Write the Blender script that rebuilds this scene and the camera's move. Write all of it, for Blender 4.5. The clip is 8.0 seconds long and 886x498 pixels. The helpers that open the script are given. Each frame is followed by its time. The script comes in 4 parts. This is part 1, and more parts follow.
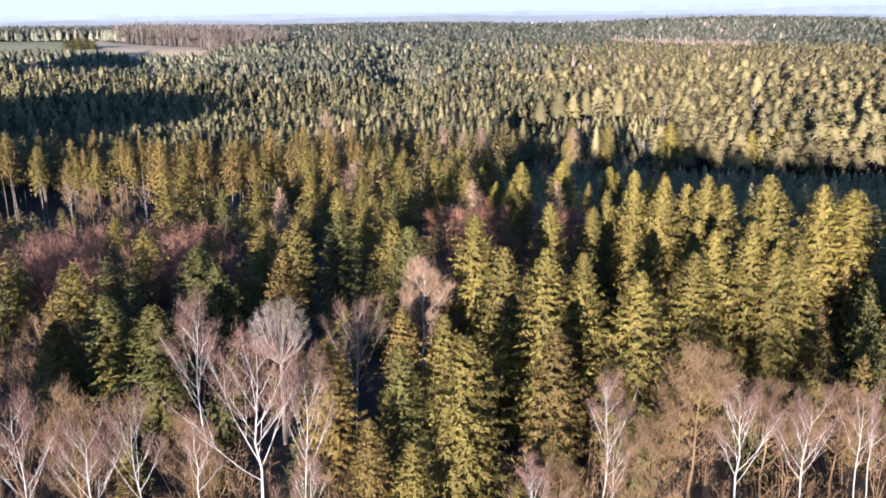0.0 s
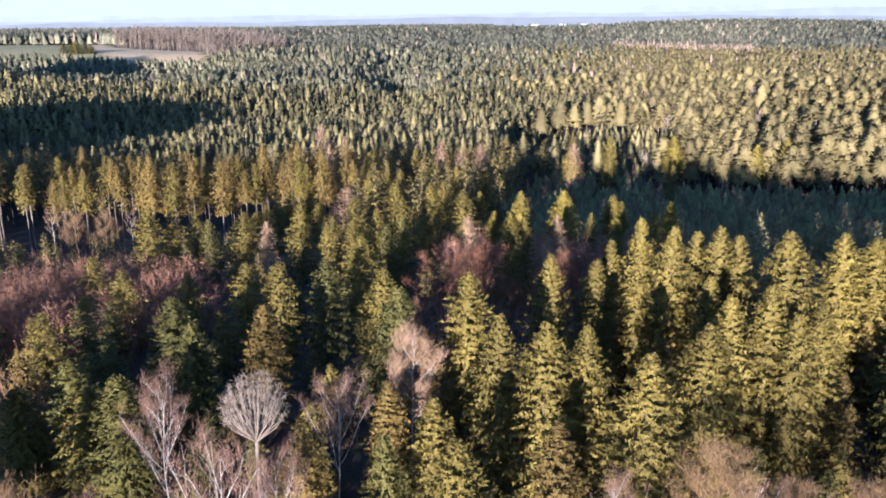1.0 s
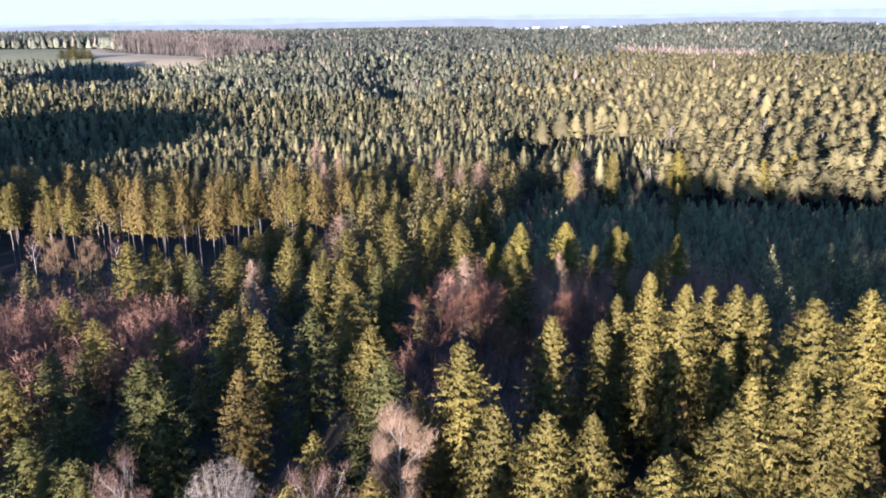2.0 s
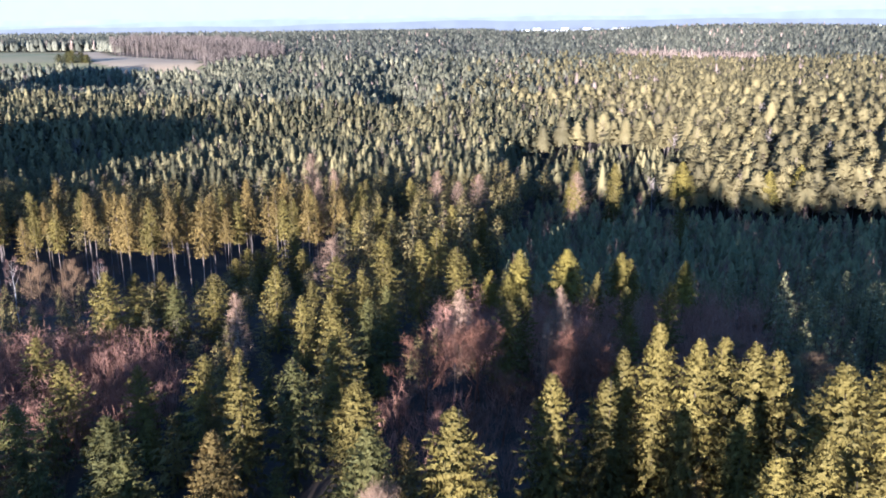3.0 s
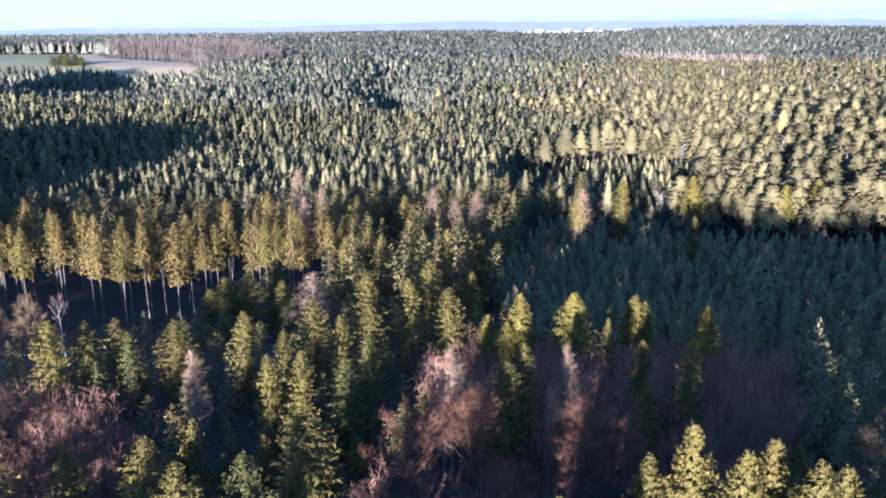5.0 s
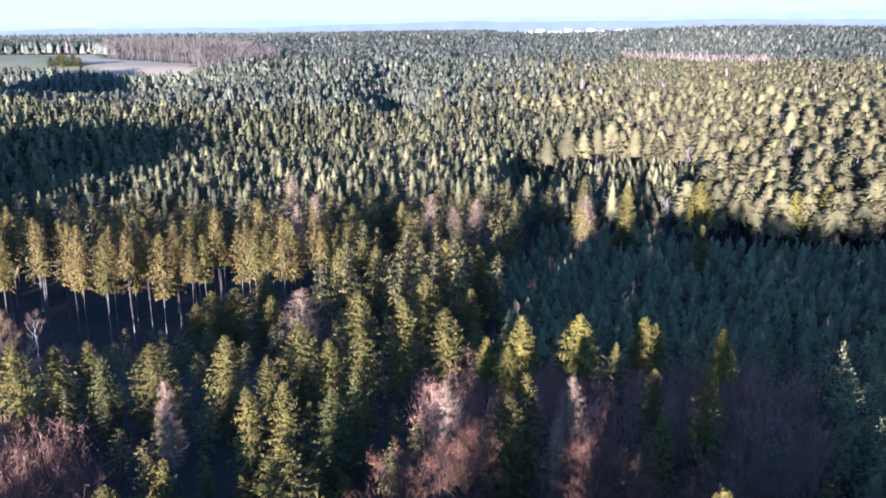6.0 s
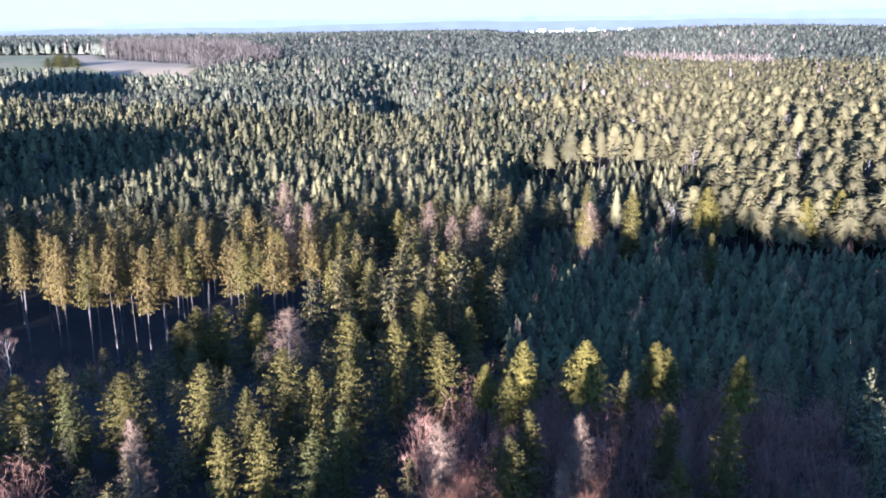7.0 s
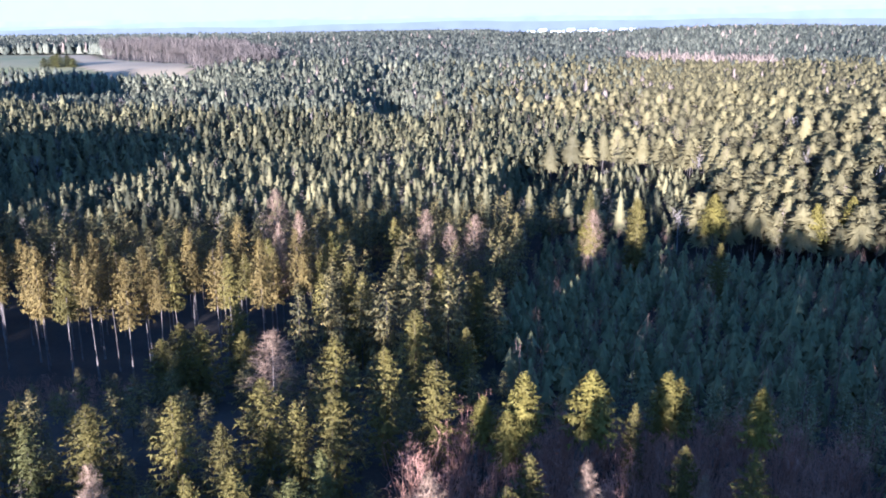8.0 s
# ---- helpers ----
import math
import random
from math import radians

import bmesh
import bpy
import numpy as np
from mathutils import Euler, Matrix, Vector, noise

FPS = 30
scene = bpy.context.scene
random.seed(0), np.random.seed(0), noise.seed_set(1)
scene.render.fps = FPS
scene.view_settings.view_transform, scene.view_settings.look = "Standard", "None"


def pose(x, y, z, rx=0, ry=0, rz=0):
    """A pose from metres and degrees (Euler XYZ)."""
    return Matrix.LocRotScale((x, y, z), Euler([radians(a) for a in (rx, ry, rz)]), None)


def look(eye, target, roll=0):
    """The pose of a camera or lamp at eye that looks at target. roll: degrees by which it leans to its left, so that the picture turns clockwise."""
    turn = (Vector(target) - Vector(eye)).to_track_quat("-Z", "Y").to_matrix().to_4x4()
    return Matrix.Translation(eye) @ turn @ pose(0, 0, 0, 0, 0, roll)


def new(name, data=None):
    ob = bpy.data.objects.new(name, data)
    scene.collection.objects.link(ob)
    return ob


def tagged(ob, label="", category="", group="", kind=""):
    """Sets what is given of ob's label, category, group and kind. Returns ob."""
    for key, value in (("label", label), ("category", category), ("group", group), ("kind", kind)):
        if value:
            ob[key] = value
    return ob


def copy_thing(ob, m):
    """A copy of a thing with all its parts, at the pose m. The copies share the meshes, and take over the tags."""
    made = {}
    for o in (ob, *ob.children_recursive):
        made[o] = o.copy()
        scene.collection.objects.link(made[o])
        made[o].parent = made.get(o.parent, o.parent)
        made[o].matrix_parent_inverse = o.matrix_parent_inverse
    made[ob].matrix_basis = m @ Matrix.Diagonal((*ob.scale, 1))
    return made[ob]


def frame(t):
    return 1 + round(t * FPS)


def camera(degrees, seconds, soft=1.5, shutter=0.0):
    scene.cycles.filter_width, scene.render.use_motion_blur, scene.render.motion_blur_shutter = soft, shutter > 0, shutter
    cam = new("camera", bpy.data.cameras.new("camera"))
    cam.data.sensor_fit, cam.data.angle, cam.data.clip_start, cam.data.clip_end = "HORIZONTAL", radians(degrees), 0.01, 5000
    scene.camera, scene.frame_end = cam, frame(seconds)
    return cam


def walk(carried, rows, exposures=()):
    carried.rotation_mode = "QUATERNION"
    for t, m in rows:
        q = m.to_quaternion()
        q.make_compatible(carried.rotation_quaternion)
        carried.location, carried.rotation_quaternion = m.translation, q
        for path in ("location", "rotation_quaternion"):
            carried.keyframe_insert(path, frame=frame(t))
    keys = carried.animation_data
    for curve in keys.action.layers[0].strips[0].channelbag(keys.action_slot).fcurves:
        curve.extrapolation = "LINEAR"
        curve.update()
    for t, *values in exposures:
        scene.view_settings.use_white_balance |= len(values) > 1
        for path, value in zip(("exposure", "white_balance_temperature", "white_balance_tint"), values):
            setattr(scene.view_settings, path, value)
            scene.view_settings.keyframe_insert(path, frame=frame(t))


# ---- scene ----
cam = camera(56.0, 8.0, soft=1.8)
# seconds, x, y, z, yaw, pitch, roll
ROWS = [
    (0, 0.00, 0.00, 62.00, 0.000, -15.827, 0.000),
    (0.5, 0.47, 4.35, 64.01, 0.023, -15.806, -0.017),
    (1, 0.92, 8.42, 65.87, 0.053, -15.780, -0.017),
    (1.5, 1.41, 12.83, 67.86, 0.087, -15.747, -0.040),
    (3, 2.85, 25.30, 72.16, 0.183, -15.663, -0.154),
    (3.5, 3.31, 29.69, 72.96, 0.215, -15.663, -0.140),
    (4, 3.71, 33.82, 73.46, 0.248, -15.653, -0.142),
    (4.5, 4.14, 38.25, 73.71, 0.277, -15.628, -0.165),
    (6, 5.16, 51.64, 74.07, 0.384, -15.640, -0.180),
    (6.5, 5.58, 56.35, 74.17, 0.433, -15.644, -0.245),
    (7, 5.93, 60.88, 74.24, 0.464, -15.664, -0.257),
    (7.5, 6.32, 65.65, 74.27, 0.506, -15.673, -0.257),
    (8, 6.70, 69.99, 74.41, 0.531, -15.683, -0.221),
]
walk(cam, [(t, pose(x, y, z, 90 + pitch, -roll, yaw)) for t, x, y, z, yaw, pitch, roll in ROWS], exposures=[(0.0, 2.27, 4720, 22), (3.0, 2.45, 4430, 22), (8.0, 2.54, 4180, 23)])

# ---- world, sun ----
SUN_AZ, SUN_EL = 16.0, 7.2
to_sun = Vector((-math.sin(radians(SUN_AZ)) * math.cos(radians(SUN_EL)), -math.cos(radians(SUN_AZ)) * math.cos(radians(SUN_EL)), math.sin(radians(SUN_EL))))
world = bpy.data.worlds.new("sky_world")
scene.world = world
world.use_nodes = True
wn = world.node_tree.nodes
sky = wn.new("ShaderNodeTexSky")
sky.sky_type = "NISHITA"
sky.sun_disc = False
sky.sun_elevation = radians(SUN_EL)
sky.sun_rotation = radians(SUN_AZ + 180)
sky.air_density, sky.dust_density, sky.ozone_density = 1.0, 0.0, 2.4
wn["Background"].inputs["Strength"].default_value = 0.066
world.node_tree.links.new(sky.outputs[0], wn["Background"].inputs["Color"])

sun_data = bpy.data.lights.new("sun", "SUN")
sun_data.energy, sun_data.angle, sun_data.color = 5.0, radians(0.55), (1.0, 0.82, 0.55)
sun = new("sun", sun_data)
sun.matrix_world = look(to_sun * 500, (0, 0, 0))

# ---- materials ----


def grainy(name, dark, light, scale=0.2, fine=3.0, rough=0.75, spread=0.25, bump=0.0, clear=0.0, island=0.4, tone=0.0):
    """A surface of two colours: a coarse noise, a fine one, and a shift of brightness from piece to piece and thing to thing."""
    m = bpy.data.materials.new(name)
    m.use_nodes = True
    t = m.node_tree
    n, l = t.nodes, t.links
    b = n["Principled BSDF"]
    b.inputs["Roughness"].default_value = rough
    b.inputs["Specular IOR Level"].default_value = 0.25
    pos = n.new("ShaderNodeNewGeometry")
    big, small = n.new("ShaderNodeTexNoise"), n.new("ShaderNodeTexNoise")
    big.inputs["Scale"].default_value, small.inputs["Scale"].default_value = scale, fine
    big.inputs["Detail"].default_value = 3
    l.new(pos.outputs["Position"], big.inputs["Vector"])
    l.new(pos.outputs["Position"], small.inputs["Vector"])
    add = n.new("ShaderNodeMath")
    add.operation = "MULTIPLY_ADD"
    l.new(small.outputs["Fac"], add.inputs[0])
    add.inputs[1].default_value = 0.5
    l.new(big.outputs["Fac"], add.inputs[2])
    ramp = n.new("ShaderNodeMapRange")
    ramp.inputs["From Min"].default_value, ramp.inputs["From Max"].default_value = 0.5, 1.0
    shift = n.new("ShaderNodeMath")
    shift.operation = "MULTIPLY_ADD"
    l.new(pos.outputs["Random Per Island"], shift.inputs[0])
    shift.inputs[1].default_value, shift.inputs[2].default_value = tone, -tone / 2
    both_tones = n.new("ShaderNodeMath")
    both_tones.operation = "ADD"
    l.new(add.outputs[0], both_tones.inputs[0])
    l.new(shift.outputs[0], both_tones.inputs[1])
    l.new(both_tones.outputs[0], ramp.inputs["Value"])
    mix = n.new("ShaderNodeMix")
    mix.data_type = "RGBA"
    mix.inputs[6].default_value, mix.inputs[7].default_value = (*dark, 1), (*light, 1)
    l.new(ramp.outputs[0], mix.inputs[0])
    info = n.new("ShaderNodeObjectInfo")
    var = n.new("ShaderNodeMath")
    var.operation = "ADD"
    l.new(info.outputs["Random"], var.inputs[0])
    bit = n.new("ShaderNodeMath")
    bit.operation = "MULTIPLY"
    bit.inputs[1].default_value = island
    l.new(pos.outputs["Random Per Island"], bit.inputs[0])
    l.new(bit.outputs[0], var.inputs[1])
    val = n.new("ShaderNodeMapRange")
    val.inputs["From Max"].default_value = 1 + island
    val.inputs["To Min"].default_value, val.inputs["To Max"].default_value = 1 - spread, 1 + spread
    l.new(var.outputs[0], val.inputs["Value"])
    hsv = n.new("ShaderNodeHueSaturation")
    l.new(mix.outputs[2], hsv.inputs["Color"])
    l.new(val.outputs[0], hsv.inputs["Value"])
    l.new(hsv.outputs[0], b.inputs["Base Color"])
    if clear:
        thin, both = n.new("ShaderNodeBsdfTranslucent"), n.new("ShaderNodeMixShader")
        l.new(hsv.outputs[0], thin.inputs["Color"])
        both.inputs[0].default_value = clear
        l.new(b.outputs[0], both.inputs[1])
        l.new(thin.outputs[0], both.inputs[2])
        l.new(both.outputs[0], n["Material Output"].inputs["Surface"])
    if bump:
        bm = n.new("ShaderNodeBump")
        bm.inputs["Strength"].default_value = bump
        l.new(small.outputs["Fac"], bm.inputs["Height"])
        l.new(bm.outputs[0], b.inputs["Normal"])
    return m


NEEDLE = grainy("spruce_needles", (0.076, 0.057, 0.010), (0.178, 0.132, 0.024), 0.22, 2.5, clear=0.12)
NEEDLE_GREEN = grainy("green_spruce_needles", (0.050, 0.048, 0.011), (0.125, 0.104, 0.022), 0.22, 2.5, clear=0.12)
NEEDLE_OCHRE = grainy("ochre_spruce_needles", (0.084, 0.056, 0.012), (0.180, 0.119, 0.027), 0.22, 2.5, clear=0.1)
NEEDLE_PINE = grainy("pine_needles", (0.088, 0.066, 0.010), (0.205, 0.155, 0.022), 0.25, 3.0, clear=0.12)
# The next three turn greyer with distance: haze mixed into the base colour.
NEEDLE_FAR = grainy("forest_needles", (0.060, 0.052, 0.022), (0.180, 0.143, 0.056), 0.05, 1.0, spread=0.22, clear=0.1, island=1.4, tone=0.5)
NEEDLE_DISTANT = grainy("haze_greyed_distant_needles", (0.072, 0.070, 0.044), (0.150, 0.136, 0.084), 0.02, 0.6, spread=0.25, clear=0.1, island=1.4, tone=0.4)
NEEDLE_HAZED = grainy("haze_greyed_forest_needles", (0.064, 0.061, 0.034), (0.160, 0.140, 0.075), 0.05, 1.0, spread=0.2, clear=0.1, island=1.4, tone=0.4)
NEEDLE_MIX = grainy("stand_needles", (0.070, 0.056, 0.018), (0.230, 0.165, 0.046), 0.10, 2.0, spread=0.3, clear=0.12, island=1.0, tone=0.4)
PINE_FAR = grainy("pine_forest_needles", (0.086, 0.068, 0.027), (0.190, 0.147, 0.055), 0.06, 2.0, spread=0.16, clear=0.15, island=1.4, tone=0.35)
NEEDLE_YOUNG = grainy("young_spruce_needles", (0.120, 0.118, 0.050), (0.270, 0.215, 0.080), 0.3, 2.5, clear=0.12, island=1.0)
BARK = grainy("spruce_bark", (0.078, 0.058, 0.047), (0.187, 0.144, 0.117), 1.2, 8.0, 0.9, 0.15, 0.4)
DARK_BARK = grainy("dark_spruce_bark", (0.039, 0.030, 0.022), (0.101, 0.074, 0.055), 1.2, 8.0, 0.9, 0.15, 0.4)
BIRCH_BARK = grainy("birch_bark", (0.26, 0.225, 0.19), (0.46, 0.41, 0.36), 1.5, 9.0, 0.7, 0.15, 0.2)
TWIG_PINK = grainy("bare_birch_twigs", (0.095, 0.050, 0.034), (0.180, 0.104, 0.072), 0.5, 4.0, 0.8)
TWIG_RED = grainy("bare_beech_twigs", (0.095, 0.039, 0.020), (0.162, 0.072, 0.036), 0.3, 3.0, 0.8)
TWIG_SCRUB = grainy("red_brown_scrub_twigs", (0.170, 0.082, 0.050), (0.280, 0.145, 0.092), 0.2, 3.0, 0.8)
TWIG_WOOD = grainy("bare_wood_twigs", (0.085, 0.064, 0.048), (0.150, 0.113, 0.086), 0.06, 1.0, 0.8)
TWIG_BROWN = grainy("bare_brown_twigs", (0.270, 0.130, 0.082), (0.440, 0.230, 0.145), 0.3, 3.0, 0.8)
TWIG_GREY = grainy("bare_grey_twigs", (0.133, 0.101, 0.078), (0.234, 0.183, 0.144), 0.4, 3.0, 0.8)
TWIG_OLIVE = grainy("bare_olive_twigs", (0.098, 0.058, 0.028), (0.185, 0.113, 0.052), 0.4, 3.0, 0.8)
LARCH_FAR = grainy("pale_larch_twigs", (0.145, 0.102, 0.070), (0.225, 0.163, 0.115), 0.1, 1.5, 0.8)
TWIG_LARCH = grainy("larch_twigs", (0.176, 0.107, 0.060), (0.291, 0.184, 0.110), 0.4, 3.0, 0.8)
LITTER = grainy("forest_floor_litter", (0.027, 0.020, 0.014), (0.066, 0.045, 0.028), 0.08, 1.4, 0.95, 0.0, 0.6)
MEADOW = grainy("winter_meadow", (0.174, 0.177, 0.057), (0.307, 0.239, 0.113), 0.008, 0.15, 0.95, 0.0)
STUBBLE = grainy("pale_stubble", (0.355, 0.250, 0.138), (0.473, 0.346, 0.196), 0.02, 0.5, 0.95, 0.0)

# ---- mesh makers ----
RNG = np.random.default_rng(7)


def tri_mesh(name, pts, tris, materials, normals=None, smooth=False):
    me = bpy.data.meshes.new(name)
    pts, tris = np.asarray(pts, np.float32), np.asarray(tris, np.int32)
    me.vertices.add(len(pts))
    me.vertices.foreach_set("co", pts.ravel())
    me.loops.add(tris.size)
    me.loops.foreach_set("vertex_index", tris.ravel())
    me.polygons.add(len(tris))
    me.polygons.foreach_set("loop_start", np.arange(0, tris.size, 3, dtype=np.int32))
    for m in materials:
        me.materials.append(m)
    me.polygons.foreach_set("use_smooth", np.full(len(tris), smooth or normals is not None))
    me.update()
    if normals is not None:
        me.normals_split_custom_set_from_vertices(np.asarray(normals, np.float32))
    return me


def puffed(pts, tris, lift=0.35, facet=0.32):
    """Turns the triangles of a crown outwards and gives them soft normals that lean away from the stem, as a mass of needles has."""
    pts, tris = np.asarray(pts, float), np.array(tris)
    away = pts * [1, 1, 0]
    away /= np.linalg.norm(away, axis=1, keepdims=True) + 0.15
    away[:, 2] = lift
    a, b, c = (pts[tris[:, k]] for k in range(3))
    flat = np.cross(b - a, c - a)
    flat /= np.linalg.norm(flat, axis=1, keepdims=True) + 1e-9
    back = (flat * away[tris].mean(1)).sum(1) < 0
    tris[back] = tris[back][:, ::-1]
    flat[back] *= -1
    n = away.copy()
    for k in range(3):
        np.add.at(n, tris[:, k], flat * facet)
    n /= np.linalg.norm(n, axis=1, keepdims=True) + 1e-9
    return pts, tris, n


def part(name, mesh, parent, label=""):
    ob = new(name, mesh)
    ob.parent = parent
    return tagged(ob, label)


def merge(pieces):
    """Joins (points, triangles) pairs."""
    pts, tris, at = [], [], 0
    for p, t in pieces:
        if len(p):
            pts.append(p), tris.append(np.asarray(t) + at)
            at += len(p)
    return np.concatenate(pts), np.concatenate(tris)


def tube(path, radii, sides=6):
    path, radii = np.asarray(path, float), np.asarray(radii, float)
    n = len(path)
    along = np.gradient(path, axis=0)
    along /= np.linalg.norm(along, axis=1, keepdims=True) + 1e-9
    ref = np.where(np.abs(along[:, 2:3]) > 0.9, [[1.0, 0, 0]], [[0, 0, 1.0]])
    u = np.cross(along, ref)
    u /= np.linalg.norm(u, axis=1, keepdims=True) + 1e-9
    v = np.cross(along, u)
    a = np.arange(sides) * 2 * np.pi / sides
    pts = path[:, None] + radii[:, None, None] * (np.cos(a)[None, :, None] * u[:, None] + np.sin(a)[None, :, None] * v[:, None])
    i, j = np.meshgrid(np.arange(n - 1), np.arange(sides), indexing="ij")
    p, q = i * sides + j, i * sides + (j + 1) % sides
    tris = np.concatenate([np.stack([p, q, q + sides], -1).reshape(-1, 3), np.stack([p, q + sides, p + sides], -1).reshape(-1, 3)])
    return pts.reshape(-1, 3), tris


def loose(corners):
    """Separate triangles from an array of n x 3 x 3 corners."""
    c = np.asarray(corners).reshape(-1, 3, 3)
    return c.reshape(-1, 3), np.arange(len(c) * 3).reshape(-1, 3)


def trunk_mesh(name, rng, height, radius, material, sides=8, lean=0.25):
    z = np.linspace(0, 1, 9)
    wob = np.cumsum(rng.normal(0, 0.08, (9, 2)), axis=0) * z[:, None]
    path = np.c_[wob[:, 0] + lean * rng.normal() * z**2, wob[:, 1] + lean * rng.normal() * z**2, z * height]
    pts, tris = tube(path, radius * (1.0 - 0.93 * z) * (1 + 0.5 * np.exp(-z * 25)), sides)
    return tri_mesh(name, pts, tris, [material], smooth=True), path


def needle_fronds(rng, height, reach, low, count, stations, lush=1.0, taper=0.72, most=1.2):
    """The crown of a conifer: boughs in loose whorls, each a spine with broad drooping twig sheets at both sides and a fringe below."""
    s = ((np.arange(count) + rng.random(count)) / count) ** 0.9
    z0 = height * (low + (0.968 - low) * s)
    tier = 0.82 + 0.18 * np.sin(s * 55 + rng.random() * 6)
    az = np.arange(count) * 2.39996 + rng.normal(0, 0.35, count)
    bulge = 1 + 0.09 * np.sin(az * 2 + rng.random() * 6) + 0.09 * np.sin(az * 3 + s * 9)
    length = reach * (1 - np.exp(-(height - z0) / (taper * height**0.5))) * np.minimum(1, 0.75 + 1.6 * s) * rng.uniform(0.72, 1.08, count) * tier * bulge + 0.3 * (1 - s) + 0.08
    rise = np.radians(-10 + 42 * s**1.3 + rng.normal(0, 8, count))
    length = np.minimum(length * 1.08, np.maximum(0.3, 0.62 * (height - z0) / np.maximum(np.sin(rise), 0.05)))
    length = np.minimum(length, 0.12 + 0.46 * (height - z0))
    sag = 0.32 * (1 - s) + 0.02
    down = np.array([0, 0, -1.0])
    out = np.stack([np.cos(az), np.sin(az), 0 * az], -1)
    side = np.stack([-np.sin(az), np.cos(az), 0 * az], -1)
    root = np.stack([0 * az, 0 * az, z0], -1)

    def spot(t):
        return root + out * (length * t * np.cos(rise))[:, None] - down * (length * (np.sin(rise) * t - sag * t**2 + 0.75 * sag * t**3))[:, None]

    made = []
    step = 0.94 / stations
    for k in range(stations):
        t = 0.06 + step * (k + 0.5) + rng.normal(0, 0.02, count)
        shake = 0.05 + 0.03 * length[:, None] ** 0.5
        a = spot(t - step * 0.34) + rng.normal(0, 1, (count, 3)) * shake
        b = spot(t + step * 0.34) + rng.normal(0, 1, (count, 3)) * shake
        wide = np.clip(length * 0.30 * (1.1 - 0.8 * t) * np.minimum(1, 0.5 + 2 * t), 0.13, most) * lush
        for sign in (-1, 1):
            fwd, w = rng.uniform(-0.1, 0.9, (count, 1)), (wide * rng.uniform(0.8, 2.2, count))[:, None]
            drop = rng.uniform(0.0, 1.0, (count, 1)) * (1.1 - 0.7 * s)[:, None]
            made.append(np.stack([a, b, spot(t) + (side * sign * 0.6 + out * fwd + down * drop * 1.25) * w], 1))
        hang = wide * rng.uniform(0.8, 2.3, count) * (1.05 - 0.6 * s)
        tip = spot(t) + out * (0.15 * wide)[:, None] + side * rng.normal(0, 0.2, (count, 1)) * wide[:, None] + down * hang[:, None]
        made.append(np.stack([a, b, tip], 1))
    for lean in (-0.32, 0.0, 0.32):
        w = 0.06 + 0.014 * length
        base, end = spot(np.full(count, 0.86)), spot(np.full(count, 1.07)) + side * (length * 0.22 * lean)[:, None]
        end[:, 2] += 0.06 + 0.04 * length * s
        made.append(np.stack([base - side * w[:, None], base + side * w[:, None], end], 1))
    return loose(np.concatenate(made))


def tiered_conifer(rng, height, reach, low, tiers, teeth, taper=0.85):
    """A conifer of the far forest: whorls of drooping boughs round the stem, one above another, slender, or full and blunt as old pines are."""
    made = []
    for k in range(tiers):
        f = (k + rng.uniform(-0.2, 0.2) * (k > 0)) / tiers
        z = height * (low + (1 - low) * f)
        step = height * (1 - low) / tiers
        edge = (reach * (1 - math.exp(-(height - z) / (taper * height**0.5))) + 0.1) * rng.uniform(0.82, 1.12)
        droop, rise = step * 0.6, step * 1.45
        n = max(4, teeth - (2 if f > 0.6 else 0))
        turn = rng.uniform(0, 6.3)
        az = turn + (np.arange(2 * n) + rng.uniform(-0.25, 0.25, 2 * n)) * np.pi / n
        r = edge * np.where(np.arange(2 * n) % 2, rng.uniform(0.32, 0.62, 2 * n), rng.uniform(0.7, 1.3, 2 * n))
        hub = np.array([*rng.normal(0, edge * 0.16, 2), 0.0])
        zz = z - np.where(np.arange(2 * n) % 2, 0.1, 1.0) * droop * rng.uniform(-0.4, 1.9, 2 * n)
        rim = np.stack([np.cos(az) * r, np.sin(az) * r, zz], -1) + hub
        tip = np.array([0, 0, min(height, z + rise)]) + hub * 0.6
        if k == tiers - 1:
            tip = np.array([0, 0, height])
        made.append(np.stack([rim, np.roll(rim, -1, 0), np.broadcast_to(tip, rim.shape)], 1))
    return loose(np.concatenate(made))


